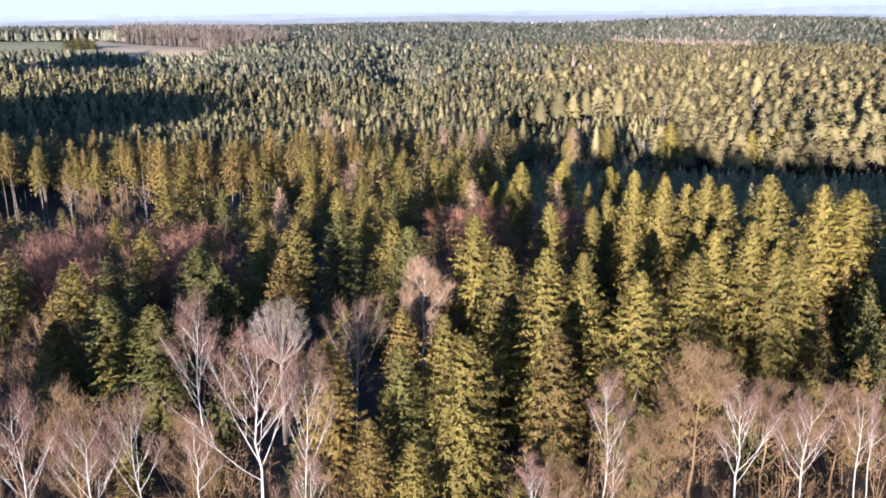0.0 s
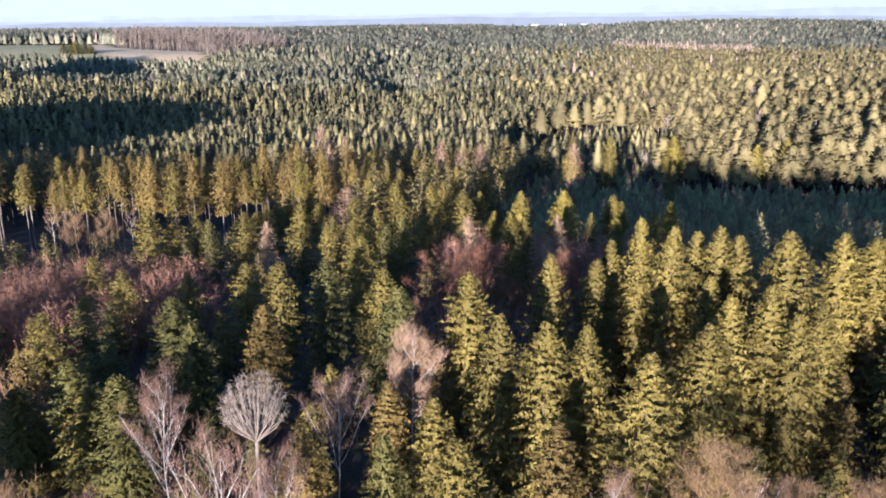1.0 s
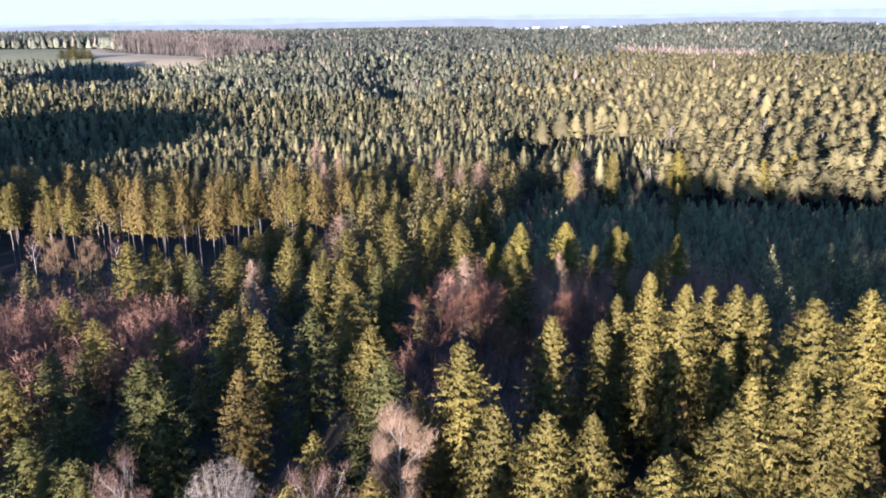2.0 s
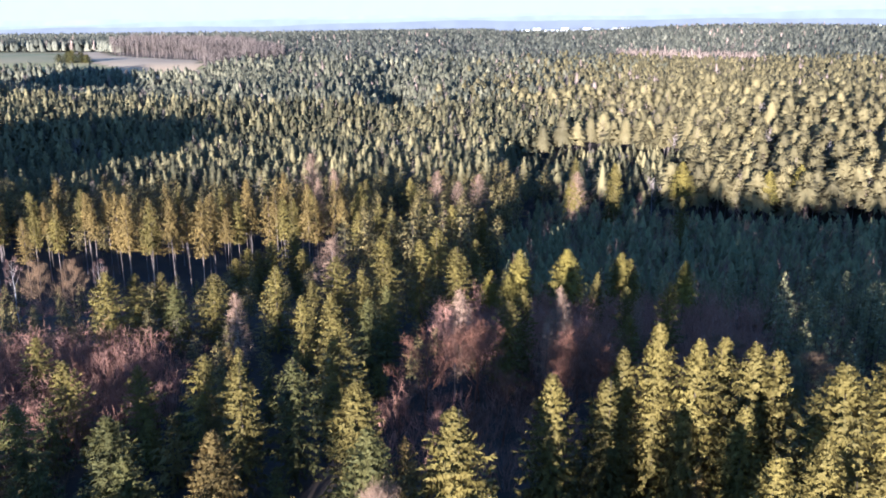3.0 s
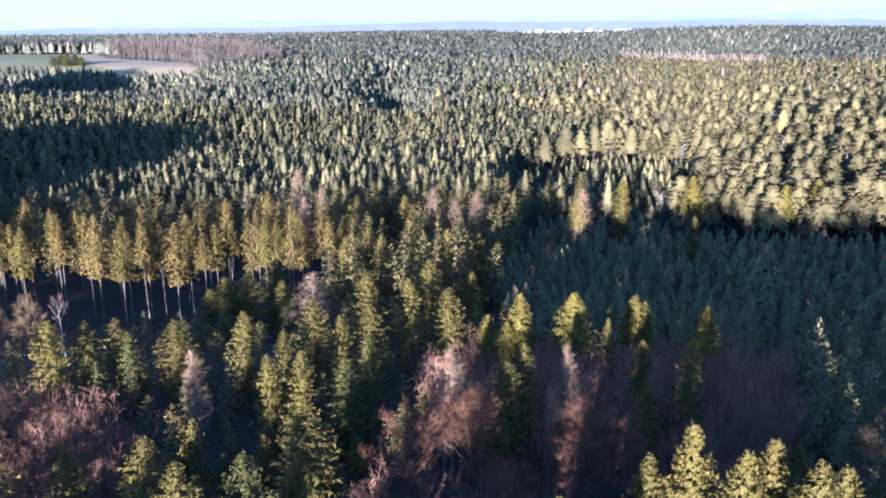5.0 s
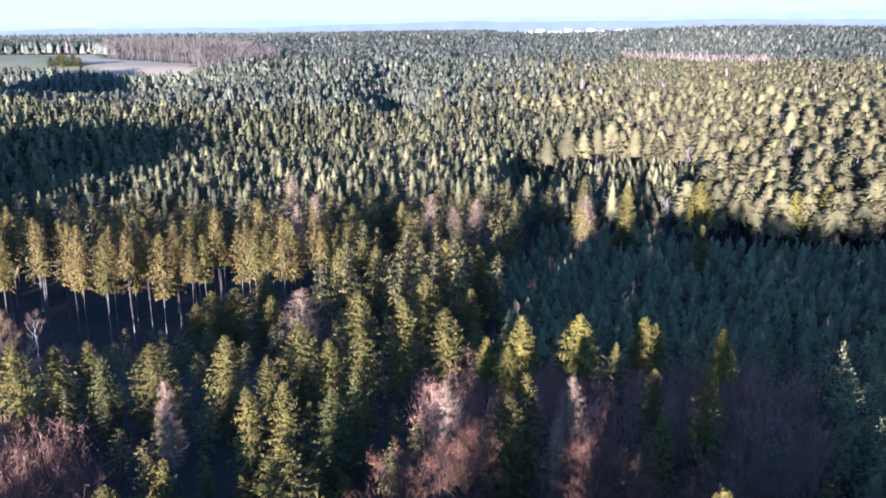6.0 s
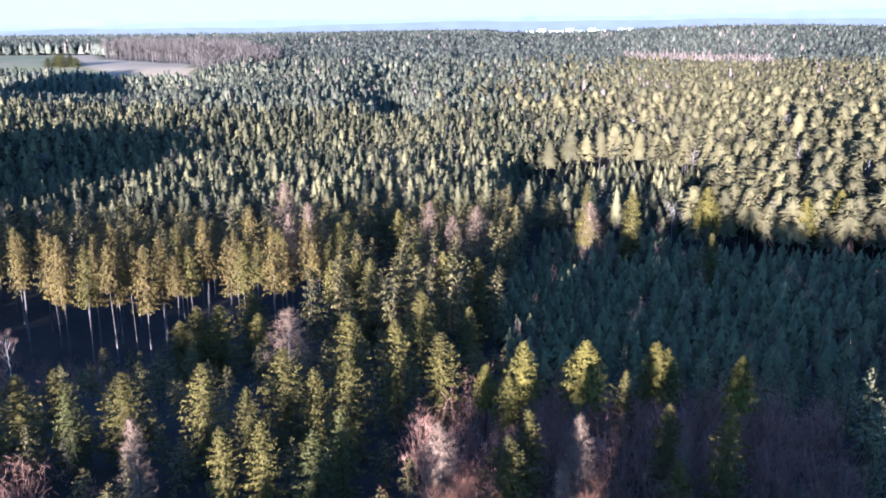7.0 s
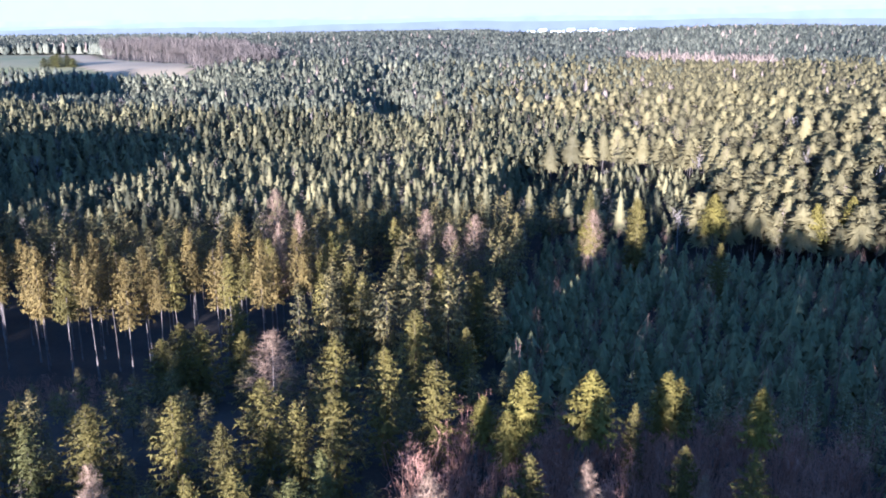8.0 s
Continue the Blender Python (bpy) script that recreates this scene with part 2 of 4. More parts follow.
def bushy_conifer(rng, height, reach, low, tufts, point=0.75, rings=3, sides=5):
    """A whole conifer of the forest, one piece: a slim core whose boughs reach out as drooping kites, blunt or pointed at the top."""
    rows = []
    for k in range(rings):
        f = k / rings
        r = reach * 0.66 * (1 - f) ** point * min(1.0, 0.65 + 2 * f) + 0.1
        az = rng.uniform(0, 6.3) + np.arange(sides) * 2 * np.pi / sides
        rows.append(np.stack([np.cos(az) * r, np.sin(az) * r, np.full(sides, height * (low + (0.99 - low) * f))], -1))
    pts = np.concatenate(rows + [np.array([[0, 0, height]])])
    i, j = np.meshgrid(np.arange(rings - 1), np.arange(sides), indexing="ij")
    p, q = i * sides + j, i * sides + (j + 1) % sides
    last = (rings - 1) * sides
    cap = np.array([(last + m, last + (m + 1) % sides, rings * sides) for m in range(sides)])
    core = np.concatenate([np.stack([p, q, q + sides], -1).reshape(-1, 3), np.stack([p, q + sides, p + sides], -1).reshape(-1, 3), cap])
    s = ((np.arange(tufts) + rng.random(tufts)) / tufts) ** 1.15 * 0.97
    az = np.arange(tufts) * 2.39996 + rng.normal(0, 0.3, tufts)
    lump = 1 + 0.12 * np.sin(2 * az + rng.uniform(0, 6)) + 0.10 * np.sin(s * 22 + rng.uniform(0, 6))
    r = reach * (1 - s) ** point * np.minimum(1, 0.65 + 2 * s) * rng.uniform(0.78, 1.15, tufts) * lump + 0.25
    z = height * (low + (1 - low) * s)
    out, across = np.stack([np.cos(az), np.sin(az), 0 * az], -1), np.stack([-np.sin(az), np.cos(az), 0 * az], -1)
    up = np.array([0, 0, 1.0])
    w = (0.25 + 2.5 * r / tufts**0.5) * rng.uniform(0.75, 1.3, tufts)
    drop = r * (0.42 * (1 - s) - 0.30 * s + rng.normal(0, 0.10, tufts))
    tip = out * (r * 1.12)[:, None] + up * (z - drop)[:, None]
    wing = out * (r * 0.62)[:, None] + up * (z - drop * 0.45 - 0.22 * w)[:, None]
    root = np.argmin(((pts[None] - (out * (r * 0.6)[:, None] + up * (z + 0.35 * w)[:, None])[:, None]) ** 2).sum(-1), 1)
    at = len(pts)
    k = np.arange(tufts)
    kites = np.concatenate([np.stack([root, at + k, at + tufts + k], -1), np.stack([root, at + tufts + k, at + 2 * tufts + k], -1)])
    return np.concatenate([pts, wing - across * w[:, None] * 0.5, tip, wing + across * w[:, None] * 0.5]), np.concatenate([core, kites])


def lumpy_crown(rng, height, reach, low, rings, sides, tufts, point=0.5):
    """A round or egg-shaped crown of the far forest with an uneven skin, and tufts that break its outline."""
    rows = []
    for k in range(rings):
        f = (k + 0.5 * (k > 0)) / rings
        r = reach * (math.sin(math.pi * min(1, f * 0.80 + 0.26)) ** (0.55 + point)) + 0.12
        az = rng.uniform(0, 6.3) + (np.arange(sides) + rng.uniform(-0.3, 0.3, sides)) * 2 * np.pi / sides
        rr = r * rng.uniform(0.66, 1.2, sides)
        rows.append(np.stack([np.cos(az) * rr, np.sin(az) * rr, height * (low + (1 - low) * f) + rng.normal(0, 0.35 * height * (1 - low) / rings, sides)], -1))
    pts = np.concatenate(rows + [np.array([[0, 0, height]])])
    i, j = np.meshgrid(np.arange(rings - 1), np.arange(sides), indexing="ij")
    p, q = i * sides + j, i * sides + (j + 1) % sides
    last = (rings - 1) * sides
    cap = np.array([(last + m, last + (m + 1) % sides, rings * sides) for m in range(sides)])
    tris = np.concatenate([np.stack([p, q, q + sides], -1).reshape(-1, 3), np.stack([p, q + sides, p + sides], -1).reshape(-1, 3), cap])
    if not tufts:
        return pts, tris
    mix = rng.dirichlet((1, 1, 1), tufts)
    at = (pts[tris[rng.integers(0, len(tris), tufts)]] * mix[:, :, None]).sum(1)
    out = at * [1, 1, 0]
    out /= np.linalg.norm(out, axis=1, keepdims=True) + 1e-6
    across = np.stack([-out[:, 1], out[:, 0], 0 * out[:, 0]], -1)
    w = reach * rng.uniform(0.16, 0.3, (tufts, 1))
    up = np.array([0, 0, 1.0])
    return merge([(pts, tris), loose(np.stack([at - across * w, at + across * w, at + (out * 0.9 + up * rng.uniform(0.2, 1.5, (tufts, 1))) * w * 2.0], 1))])


def bare_limbs(rng, height, fork, reach, limbs, subs, radius, upright=0.6, stems=1, crook=0.12):
    """Trunk and limbs of a leafless broadleaf tree, and the ends that carry twigs."""
    pieces, ends = [], []
    for _ in range(stems):
        z = np.linspace(0, 1, 8)
        off = rng.normal(0, 0.35 if stems > 1 else 0.05, 2)
        wob = np.cumsum(rng.normal(0, crook, (8, 2)), axis=0)
        top = height * rng.uniform(0.86, 0.97)
        path = np.c_[off[0] + wob[:, 0] + off[0] * 3 * z * (stems > 1), off[1] + wob[:, 1] + off[1] * 3 * z * (stems > 1), z * top]
        pieces.append(tube(path, radius * (1 - 0.92 * z) * (1 + 0.4 * np.exp(-z * 20)) / stems**0.5, 7))
        for i in range(limbs):
            f = fork + (0.93 - fork) * (i + rng.random()) / limbs
            base = np.array([np.interp(f, z, path[:, k]) for k in range(3)])
            az = i * 2.4 + rng.normal(0, 0.4)
            size = reach * (1.15 - 0.85 * (f - fork) / (1 - fork)) * rng.uniform(0.75, 1.2)
            up = upright * rng.uniform(0.8, 1.3)
            t = np.linspace(0, 1, 5)
            spread = size * t
            lift = size * up * (t * 0.8 + 0.5 * t**2)
            lift *= min(1.0, (height - base[2]) / max(lift[-1], 0.1))
            limb = base + np.c_[np.cos(az) * spread, np.sin(az) * spread, lift] + np.cumsum(rng.normal(0, crook * 0.8, (5, 3)), axis=0) * t[:, None]
            thick = radius * 0.42 * (1 - f * 0.55) / stems**0.3
            pieces.append(tube(limb, thick * (1 - 0.8 * t), 5))
            ends.append(limb[-1])
            for j in range(subs):
                g = rng.uniform(0.25, 0.95)
                b2 = np.array([np.interp(g, t, limb[:, k]) for k in range(3)])
                az2 = az + rng.normal(0, 0.9)
                s2 = size * rng.uniform(0.3, 0.6) * (1.15 - 0.5 * g)
                t2 = np.linspace(0, 1, 4)
                sub = b2 + np.c_[np.cos(az2) * s2 * t2, np.sin(az2) * s2 * t2, s2 * up * 1.1 * t2] + np.cumsum(rng.normal(0, crook * 0.5, (4, 3)), axis=0) * t2[:, None]
                sub[:, 2] = np.minimum(sub[:, 2], height)
                pieces.append(tube(sub, thick * 0.42 * (1 - 0.75 * t2), 4))
                ends += [sub[-1], sub[-2]]
        ends.append(path[-1])
    return merge(pieces), np.array(ends)


def twig_spray(rng, ends, per, size, width, up=0.7):
    """Fine twigs that fan out from the limbs' ends, as slender slips."""
    n = len(ends) * per
    at = np.repeat(ends, per, axis=0) + rng.normal(0, size * 0.28, (n, 3))
    way = rng.normal(0, 1, (n, 3))
    way[:, 2] = np.abs(way[:, 2]) * 0.8 + up
    way /= np.linalg.norm(way, axis=1, keepdims=True)
    flat = np.cross(way, rng.normal(0, 1, (n, 3)))
    flat /= np.linalg.norm(flat, axis=1, keepdims=True)
    far = size * rng.uniform(0.5, 1.3, (n, 1))
    return loose(np.stack([at - flat * width, at + flat * width, at + way * far], 1))


def larch_twigs(rng, height, reach, low, count, hairs, width=0.03):
    s = (np.arange(count) + rng.random(count)) / count
    z0 = height * (low + (0.98 - low) * s)
    length = reach * np.minimum(1, 0.5 + 1.8 * s) * (1 - np.exp(-(height - z0) / (1.1 * height**0.5))) * rng.uniform(0.7, 1.1, count) + 0.25
    az = np.arange(count) * 2.39996 + rng.normal(0, 0.4, count)
    rise = np.radians(-2 + 48 * s + rng.normal(0, 8, count))
    out = np.stack([np.cos(az) * np.cos(rise), np.sin(az) * np.cos(rise), np.sin(rise)], -1)
    side = np.stack([-np.sin(az), np.cos(az), 0 * az], -1)
    root = np.stack([0 * az, 0 * az, z0], -1)
    made = [np.stack([root - side * 0.025, root + side * 0.025, root + out * length[:, None] * 0.95], 1)]
    for k in range(hairs):
        t = 0.2 + 0.8 * (k + rng.random(count)) / hairs
        p = root + out * (length * t)[:, None]
        way = rng.normal(0, 0.75, (count, 3)) + out * 0.6
        q = p + way * (0.22 + 0.16 * length[:, None])
        w = rng.normal(0, 1, (count, 3))
        w *= width / np.linalg.norm(w, axis=1, keepdims=True)
        made.append(np.stack([p - w, p + w, q], 1))
    return loose(np.concatenate(made))


# ---- ground ----
# known heights of the ground: x, y, z
NEAR_LEVELS = [
    (0, 20, 24), (0, 60, 21), (-35, 70, 18), (35, 80, 23), (-50, 105, 19), (0, 110, 22), (40, 105, 23), (0, 150, 19.5), (-50, 140, 20), (40, 155, 19.5), (-30, 165, 17),
    (30, 190, 14), (55, 217, 9), (-80, 185, 11), (-72, 225, 0), (-90, 250, -2), (0, 245, 4), (45, 247, 5), (110, 293, 0), (120, 320, -6), (0, 300, -1), (80, 150, 16),
]
VALLEY_LEVELS = [
    (-190, 405, -15), (-165, 437, -19), (-117, 382, -6), (-112, 415, -11), (-85, 380, -8), (-79, 408, -10), (-88, 354, -5), (-22, 340, -1.5), (-120, 515, -21), (-93, 530, -16),
    (-160, 533, -9), (-196, 501, -3), (-218, 486, -6), (-250, 536, 3), (-193, 541, -5), (-263, 624, 0), (-185, 615, -3), (-161, 707, 5), (-105, 596, -4), (-71, 624, -1),
    (-53, 603, -6), (-80, 579, -13), (-36, 520, -18), (-14, 352, -3),
]
SLOPE_LEVELS = [
    (-12, 578, -9), (0, 617, -5), (17, 565, -2), (14, 538, -7), (27, 492, -9), (38, 424, -7), (53, 472, -2), (80, 472, 1.5), (95, 413, 3), (121, 418, 5),
    (154, 404, 4), (171, 377, 5), (183, 455, 15), (173, 590, 10), (115, 335, -3), (21, 328, 1), (250, 420, 12),
]
FAR_LEVELS = [
    (84, 680, 4), (280, 914, 9), (191, 908, 12), (50, 1101, 13), (-80, 1027, 13), (-278, 984, 22), (-432, 1030, 21),
    (-474, 1199, 21), (-672, 1443, 15), (-400, 800, 4), (0, 1800, 27), (550, 1500, 36), (-800, 2000, 13),
]
LEVELS = np.array(NEAR_LEVELS + VALLEY_LEVELS + SLOPE_LEVELS + FAR_LEVELS, float)
# small valleys, and unseen shading knolls of negative depth: two ends, half width, depth
DALES = [(-28, 640, -46, 740, 18, 13), (-46, 740, -50, 900, 26, 12), (-175, 1020, -105, 1075, 28, 15), (-75, 1300, -35, 1340, 40, 15), (8, 1262, 58, 1266, 28, 15), (-490, 862, -300, 805, 85, 20), (-480, 540, -440, 600, 85, -48), (-275, 300, -240, 265, 54, -34)]


def ground_z(x, y):
    x, y = np.asarray(x, float), np.asarray(y, float)
    d2 = (x[..., None] - LEVELS[:, 0]) ** 2 + (y[..., None] - LEVELS[:, 1]) ** 2
    soft = (14 + 0.035 * np.minimum(np.hypot(LEVELS[:, 0], LEVELS[:, 1]), 700) + 0.07 * np.maximum(np.hypot(LEVELS[:, 0], LEVELS[:, 1]) - 700, 0)) ** 2
    w = 1 / (d2 + soft) ** 1.6 * soft**0.6
    near = (w * LEVELS[:, 2]).sum(-1) / w.sum(-1)
    for x0, y0, x1, y1, wide, deep in DALES:
        t = np.clip(((x - x0) * (x1 - x0) + (y - y0) * (y1 - y0)) / ((x1 - x0) ** 2 + (y1 - y0) ** 2), 0, 1)
        near = near - deep * np.exp(-((x - x0 - t * (x1 - x0)) ** 2 + (y - y0 - t * (y1 - y0)) ** 2) / wide**2)
    far = np.clip((np.hypot(x, y) - 1700) / 2600, 0, 1)
    return near * (1 - far) + far * (22 + 6 * np.sin(x / 900 + 0.4) * np.sin(y / 700) + 30 * np.clip(x / 1800, -1, 1))


def inside(poly, x, y):
    x, y = np.asarray(x, float), np.asarray(y, float)
    hit = np.zeros(x.shape, bool)
    for (x0, y0), (x1, y1) in zip(poly, poly[1:] + poly[:1]):
        cross = ((y0 > y) != (y1 > y)) & (x < (x1 - x0) * (y - y0) / (y1 - y0 + 1e-12) + x0)
        hit ^= cross
    return hit


def build_ground():
    ys = np.concatenate([np.arange(-260, 360, 8.0), np.geomspace(360, 4900, 70)])
    us = np.linspace(-1, 1, 121)
    x = us[None] * (220 + 0.95 * np.maximum(ys, 0))[:, None]
    y = np.repeat(ys[:, None], len(us), 1)
    z = ground_z(x, y) + 0.25 * np.sin(x * 0.31) * np.sin(y * 0.27)
    n, m = x.shape
    i, j = np.meshgrid(np.arange(n - 1), np.arange(m - 1), indexing="ij")
    a = i * m + j
    tris = np.concatenate([np.stack([a, a + 1, a + m + 1], -1).reshape(-1, 3), np.stack([a, a + m + 1, a + m], -1).reshape(-1, 3)])
    me = tri_mesh("ground", np.stack([x, y, z], -1).reshape(-1, 3), tris, [LITTER], smooth=True)
    return tagged(new("ground", me), "dark brown leaf-littered forest floor, gently rolling", "forest floor", kind="structure")


build_ground()

FIELD = [(-760, 1420), (-560, 1400), (-440, 1165), (-299, 1058), (-236, 880), (-322, 897), (-410, 938), (-560, 945), (-760, 1095)]


def build_field(name, poly, material, lift, label):
    """A strip of open farmland laid on the ground."""
    xs = np.arange(min(p[0] for p in poly), max(p[0] for p in poly) + 1, 14.0)
    ys = np.arange(min(p[1] for p in poly), max(p[1] for p in poly) + 1, 14.0)
    x, y = np.meshgrid(xs, ys)
    keep = inside(poly, x[:-1, :-1] + 7, y[:-1, :-1] + 7)
    i, j = np.nonzero(keep)
    m = len(xs)
    a = i * m + j
    tris = np.concatenate([np.stack([a, a + 1, a + m + 1], -1), np.stack([a, a + m + 1, a + m], -1)])
    pts = np.stack([x, y, ground_z(x, y) + lift], -1).reshape(-1, 3)
    tagged(new(name, tri_mesh(name, pts, tris, [material], smooth=True)), label, "field", kind="structure")


build_field("meadow", FIELD, MEADOW, 1.2, "pale green winter meadow on the rise beyond the forest")
build_field("stubble_field", [(-560, 1385), (-445, 1160), (-300, 1050), (-240, 882), (-322, 905), (-400, 1000), (-470, 1150), (-640, 1385)], STUBBLE, 1.6, "pale straw-coloured stubble strip beside the wood")

# ---- stands of the forest, in plan ----
PLANTATION = [(16, 188), (17, 245), (27, 292), (36, 327), (71, 332), (82, 318), (140, 312), (230, 300), (230, 100), (62, 100), (48, 116), (52, 142), (62, 166), (46, 176)]
SHRUBS = [(0, 150), (2, 167), (11, 173), (46, 175), (61, 166), (51, 140), (34, 118), (26, 130), (10, 134)]
SCRUB = [(-80, 150), (-47, 150), (-36, 138), (-33, 122), (-47, 115), (-75, 115)]
CLEARING = [(-135, 232), (-80, 229), (-56, 227), (-50, 218), (-58, 203), (-115, 192)]
BEECHES = [(-5, 110), (-7, 131), (10, 134), (26, 130), (33, 118), (8, 106)]
LARCHES = [(196, 955), (330, 900), (362, 1030), (215, 1095)]
BARE_WOOD = [(-480, 1175), (-310, 1050), (-245, 905), (-170, 930), (-180, 1050), (-240, 1150), (-300, 1330), (-440, 1330)]
DELL = [(26, 333), (92, 336), (112, 400), (88, 448), (46, 444), (24, 404)]
RIDE = [(-11, 236), (-17, 285), (-13, 325), (-9, 325), (-8, 280), (-6, 236)]


def jittered(rng, x0, x1, y0, y1, step):
    x, y = np.meshgrid(np.arange(x0, x1, step), np.arange(y0, y1, step))
    x = x + (np.arange(x.shape[0]) % 2)[:, None] * step / 2
    return (x + rng.uniform(-0.36, 0.36, x.shape) * step).ravel(), (y + rng.uniform(-0.36, 0.36, y.shape) * step).ravel()


def in_sight(x, y, margin):
    """The wedge of land in front of the flight."""
    return (np.abs(x - 4) < 0.585 * np.maximum(y, 0) + margin) & (y > 48)


# ---- single trees ----
PROTO = {}


def spruce_tree(key, seed, height, reach, low, count, stations, material, lush=1.0, bark_r=0.2, bark=None, most=1.2, taper=0.72):
    rng = np.random.default_rng(seed)
    ob = new(key)
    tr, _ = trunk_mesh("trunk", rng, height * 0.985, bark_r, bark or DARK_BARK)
    part("trunk", tr, ob, "grey-brown spruce trunk")
    pts, tris, soft = puffed(*needle_fronds(rng, height, reach, low, count, stations, lush, taper, most), 0.3, 0.75)
    part("crown", tri_mesh("crown", pts, tris, [material], soft), ob)
    return ob


def larch_tree(key, seed, height, reach, low, count, hairs):
    rng = np.random.default_rng(seed)
    ob = new(key)
    tr, _ = trunk_mesh("trunk", rng, height * 0.98, 0.2, BARK, 6)
    part("trunk", tr, ob)
    pts, tris, soft = puffed(*larch_twigs(rng, height, reach, low, count, hairs, 0.032))
    part("crown", tri_mesh("crown", pts, tris, [TWIG_LARCH], soft), ob, "leafless tan twigs")
    return ob


def bare_tree(key, seed, height, fork, reach, limbs, subs, radius, bark, twigs, per, size, width, upright=0.6, stems=1, crook=0.12):
    rng = np.random.default_rng(seed)
    ob = new(key)
    (p, t), ends = bare_limbs(rng, height, fork, reach, limbs, subs, radius, upright, stems, crook)
    part("trunk", tri_mesh("trunk", p, t, [bark], smooth=True), ob)
    part("crown", tri_mesh("crown", *twig_spray(rng, ends, per, size, width, upright), [twigs]), ob, "fine leafless twigs")
    return ob


def fan_tree(key, seed, height, reach, limbs, material):
    """A pollarded round crown: thin limbs that fan out from one head of the trunk and end on a ball of fine twigs."""
    rng = np.random.default_rng(seed)
    ob = new(key)
    head = np.array([0.1, 0.0, height - 2.0 * reach])
    pieces = [tube([(0, 0, 0), (0.08, 0.05, head[2] * 0.5), head], (0.26, 0.2, 0.17), 8)]
    az, up = np.arange(limbs) * 2.39996, np.linspace(-0.15, 0.98, limbs)
    ends = []
    for a, u in zip(az, up):
        way = np.array([math.cos(a) * (1 - u * u) ** 0.5, math.sin(a) * (1 - u * u) ** 0.5, u])
        end = head + np.array([0, 0, reach * 0.95]) + way * reach * rng.uniform(0.82, 1.0)
        mid = head + (end - head) * 0.5 + np.array([way[0], way[1], 0.2]) * reach * 0.14 + rng.normal(0, 0.06, 3)
        pieces.append(tube([head, mid, end], (0.07, 0.045, 0.012), 4))
        ends += [end, mid + (end - mid) * 0.5, mid + (end - mid) * 0.8]
    p, t = merge(pieces)
    part("trunk", tri_mesh("trunk", p, t, [material], smooth=True), ob)
    part("crown", tri_mesh("crown", *twig_spray(rng, np.array(ends), 14, 0.55, 0.014, 0.35), [material]), ob, "fine leafless twigs")
    return ob


# kind of tree: its name, how to build it, and its own height
KINDS = {}
for i, (mat, reach, low) in enumerate(((NEEDLE, 3.9, 0.08), (NEEDLE, 3.5, 0.10), (NEEDLE_GREEN, 3.7, 0.08), (NEEDLE_OCHRE, 3.6, 0.10), (NEEDLE, 4.2, 0.06))):
    KINDS[f"near{i}"] = ("spruce_tree", 25.0, lambda n, i=i, mat=mat, r=reach, lo=low: spruce_tree(n, 20 + i, 25.0, r, lo, 440, 12, mat, 1.2, most=0.30, taper=1.05))
    KINDS[f"mid{i}"] = ("spruce_tree", 25.0, lambda n, i=i, mat=mat, r=reach, lo=low: spruce_tree(n, 40 + i, 25.0, r, lo, 240, 8, mat, 1.2, most=0.38, taper=1.0))
for i, mat in enumerate((NEEDLE, NEEDLE_GREEN, NEEDLE_OCHRE)):
    KINDS[f"low{i}"] = ("spruce_tree", 10.0, lambda n, i=i, mat=mat: spruce_tree(n, 50 + i, 10.0, 2.3, 0.05, 100, 4, mat, 1.2, 0.1, most=0.4))
for i, mat in enumerate((NEEDLE_OCHRE, NEEDLE, NEEDLE_OCHRE)):
    KINDS[f"tall{i}"] = ("spruce_tree", 28.0, lambda n, i=i, mat=mat: spruce_tree(n, 60 + i, 28.0, (3.3, 2.9, 2.6)[i], (0.44, 0.54, 0.62)[i], 160, 6, mat, 1.1, 0.2, BARK, 0.42))
for i in range(2):
    KINDS[f"pine{i}"] = ("pine_tree", 22.0, lambda n, i=i: spruce_tree(n, 70 + i, 22.0, 3.4, 0.5, 220, 7, NEEDLE_PINE, 1.3, most=0.42, taper=0.85))
    KINDS[f"young{i}"] = ("young_spruce", 8.0, lambda n, i=i: spruce_tree(n, 80 + i, 8.0, 1.7, 0.03, 48, 3, NEEDLE_YOUNG, 1.0, 0.08))
    KINDS[f"larch{i}"] = ("larch_tree", 22.0, lambda n, i=i: larch_tree(n, 90 + i, 22.0, 3.3, 0.25, 190, 30))
    KINDS[f"birch{i}"] = ("birch_tree", 20.0, lambda n, i=i: bare_tree(n, 100 + i, 20.0, 0.34, 3.6, 12, 8, 0.135, BIRCH_BARK, TWIG_PINK, 12, 1.0, 0.014, 1.45, 1, 0.16))
    KINDS[f"brown{i}"] = ("broadleaf_tree", 18.0, lambda n, i=i: bare_tree(n, 110 + i, 18.0, 0.25, 3.6, 16, 8, 0.15, TWIG_OLIVE, TWIG_OLIVE, 14, 1.1, 0.016, 0.9))
    KINDS[f"beech{i}"] = ("beech_tree", 18.0, lambda n, i=i: bare_tree(n, 120 + i, 18.0, 0.3, 3.6, 18, 8, 0.15, TWIG_RED, TWIG_RED, 8, 1.0, 0.018, 1.25))
KINDS["round"] = ("willow_tree", 14.0, lambda n: fan_tree(n, 130, 14.0, 3.0, 64, TWIG_GREY))
KINDS["pale"] = ("birch_tree", 20.0, lambda n: bare_tree(n, 131, 20.0, 0.35, 2.6, 18, 9, 0.14, BIRCH_BARK, TWIG_LARCH, 24, 0.9, 0.02, 1.1))
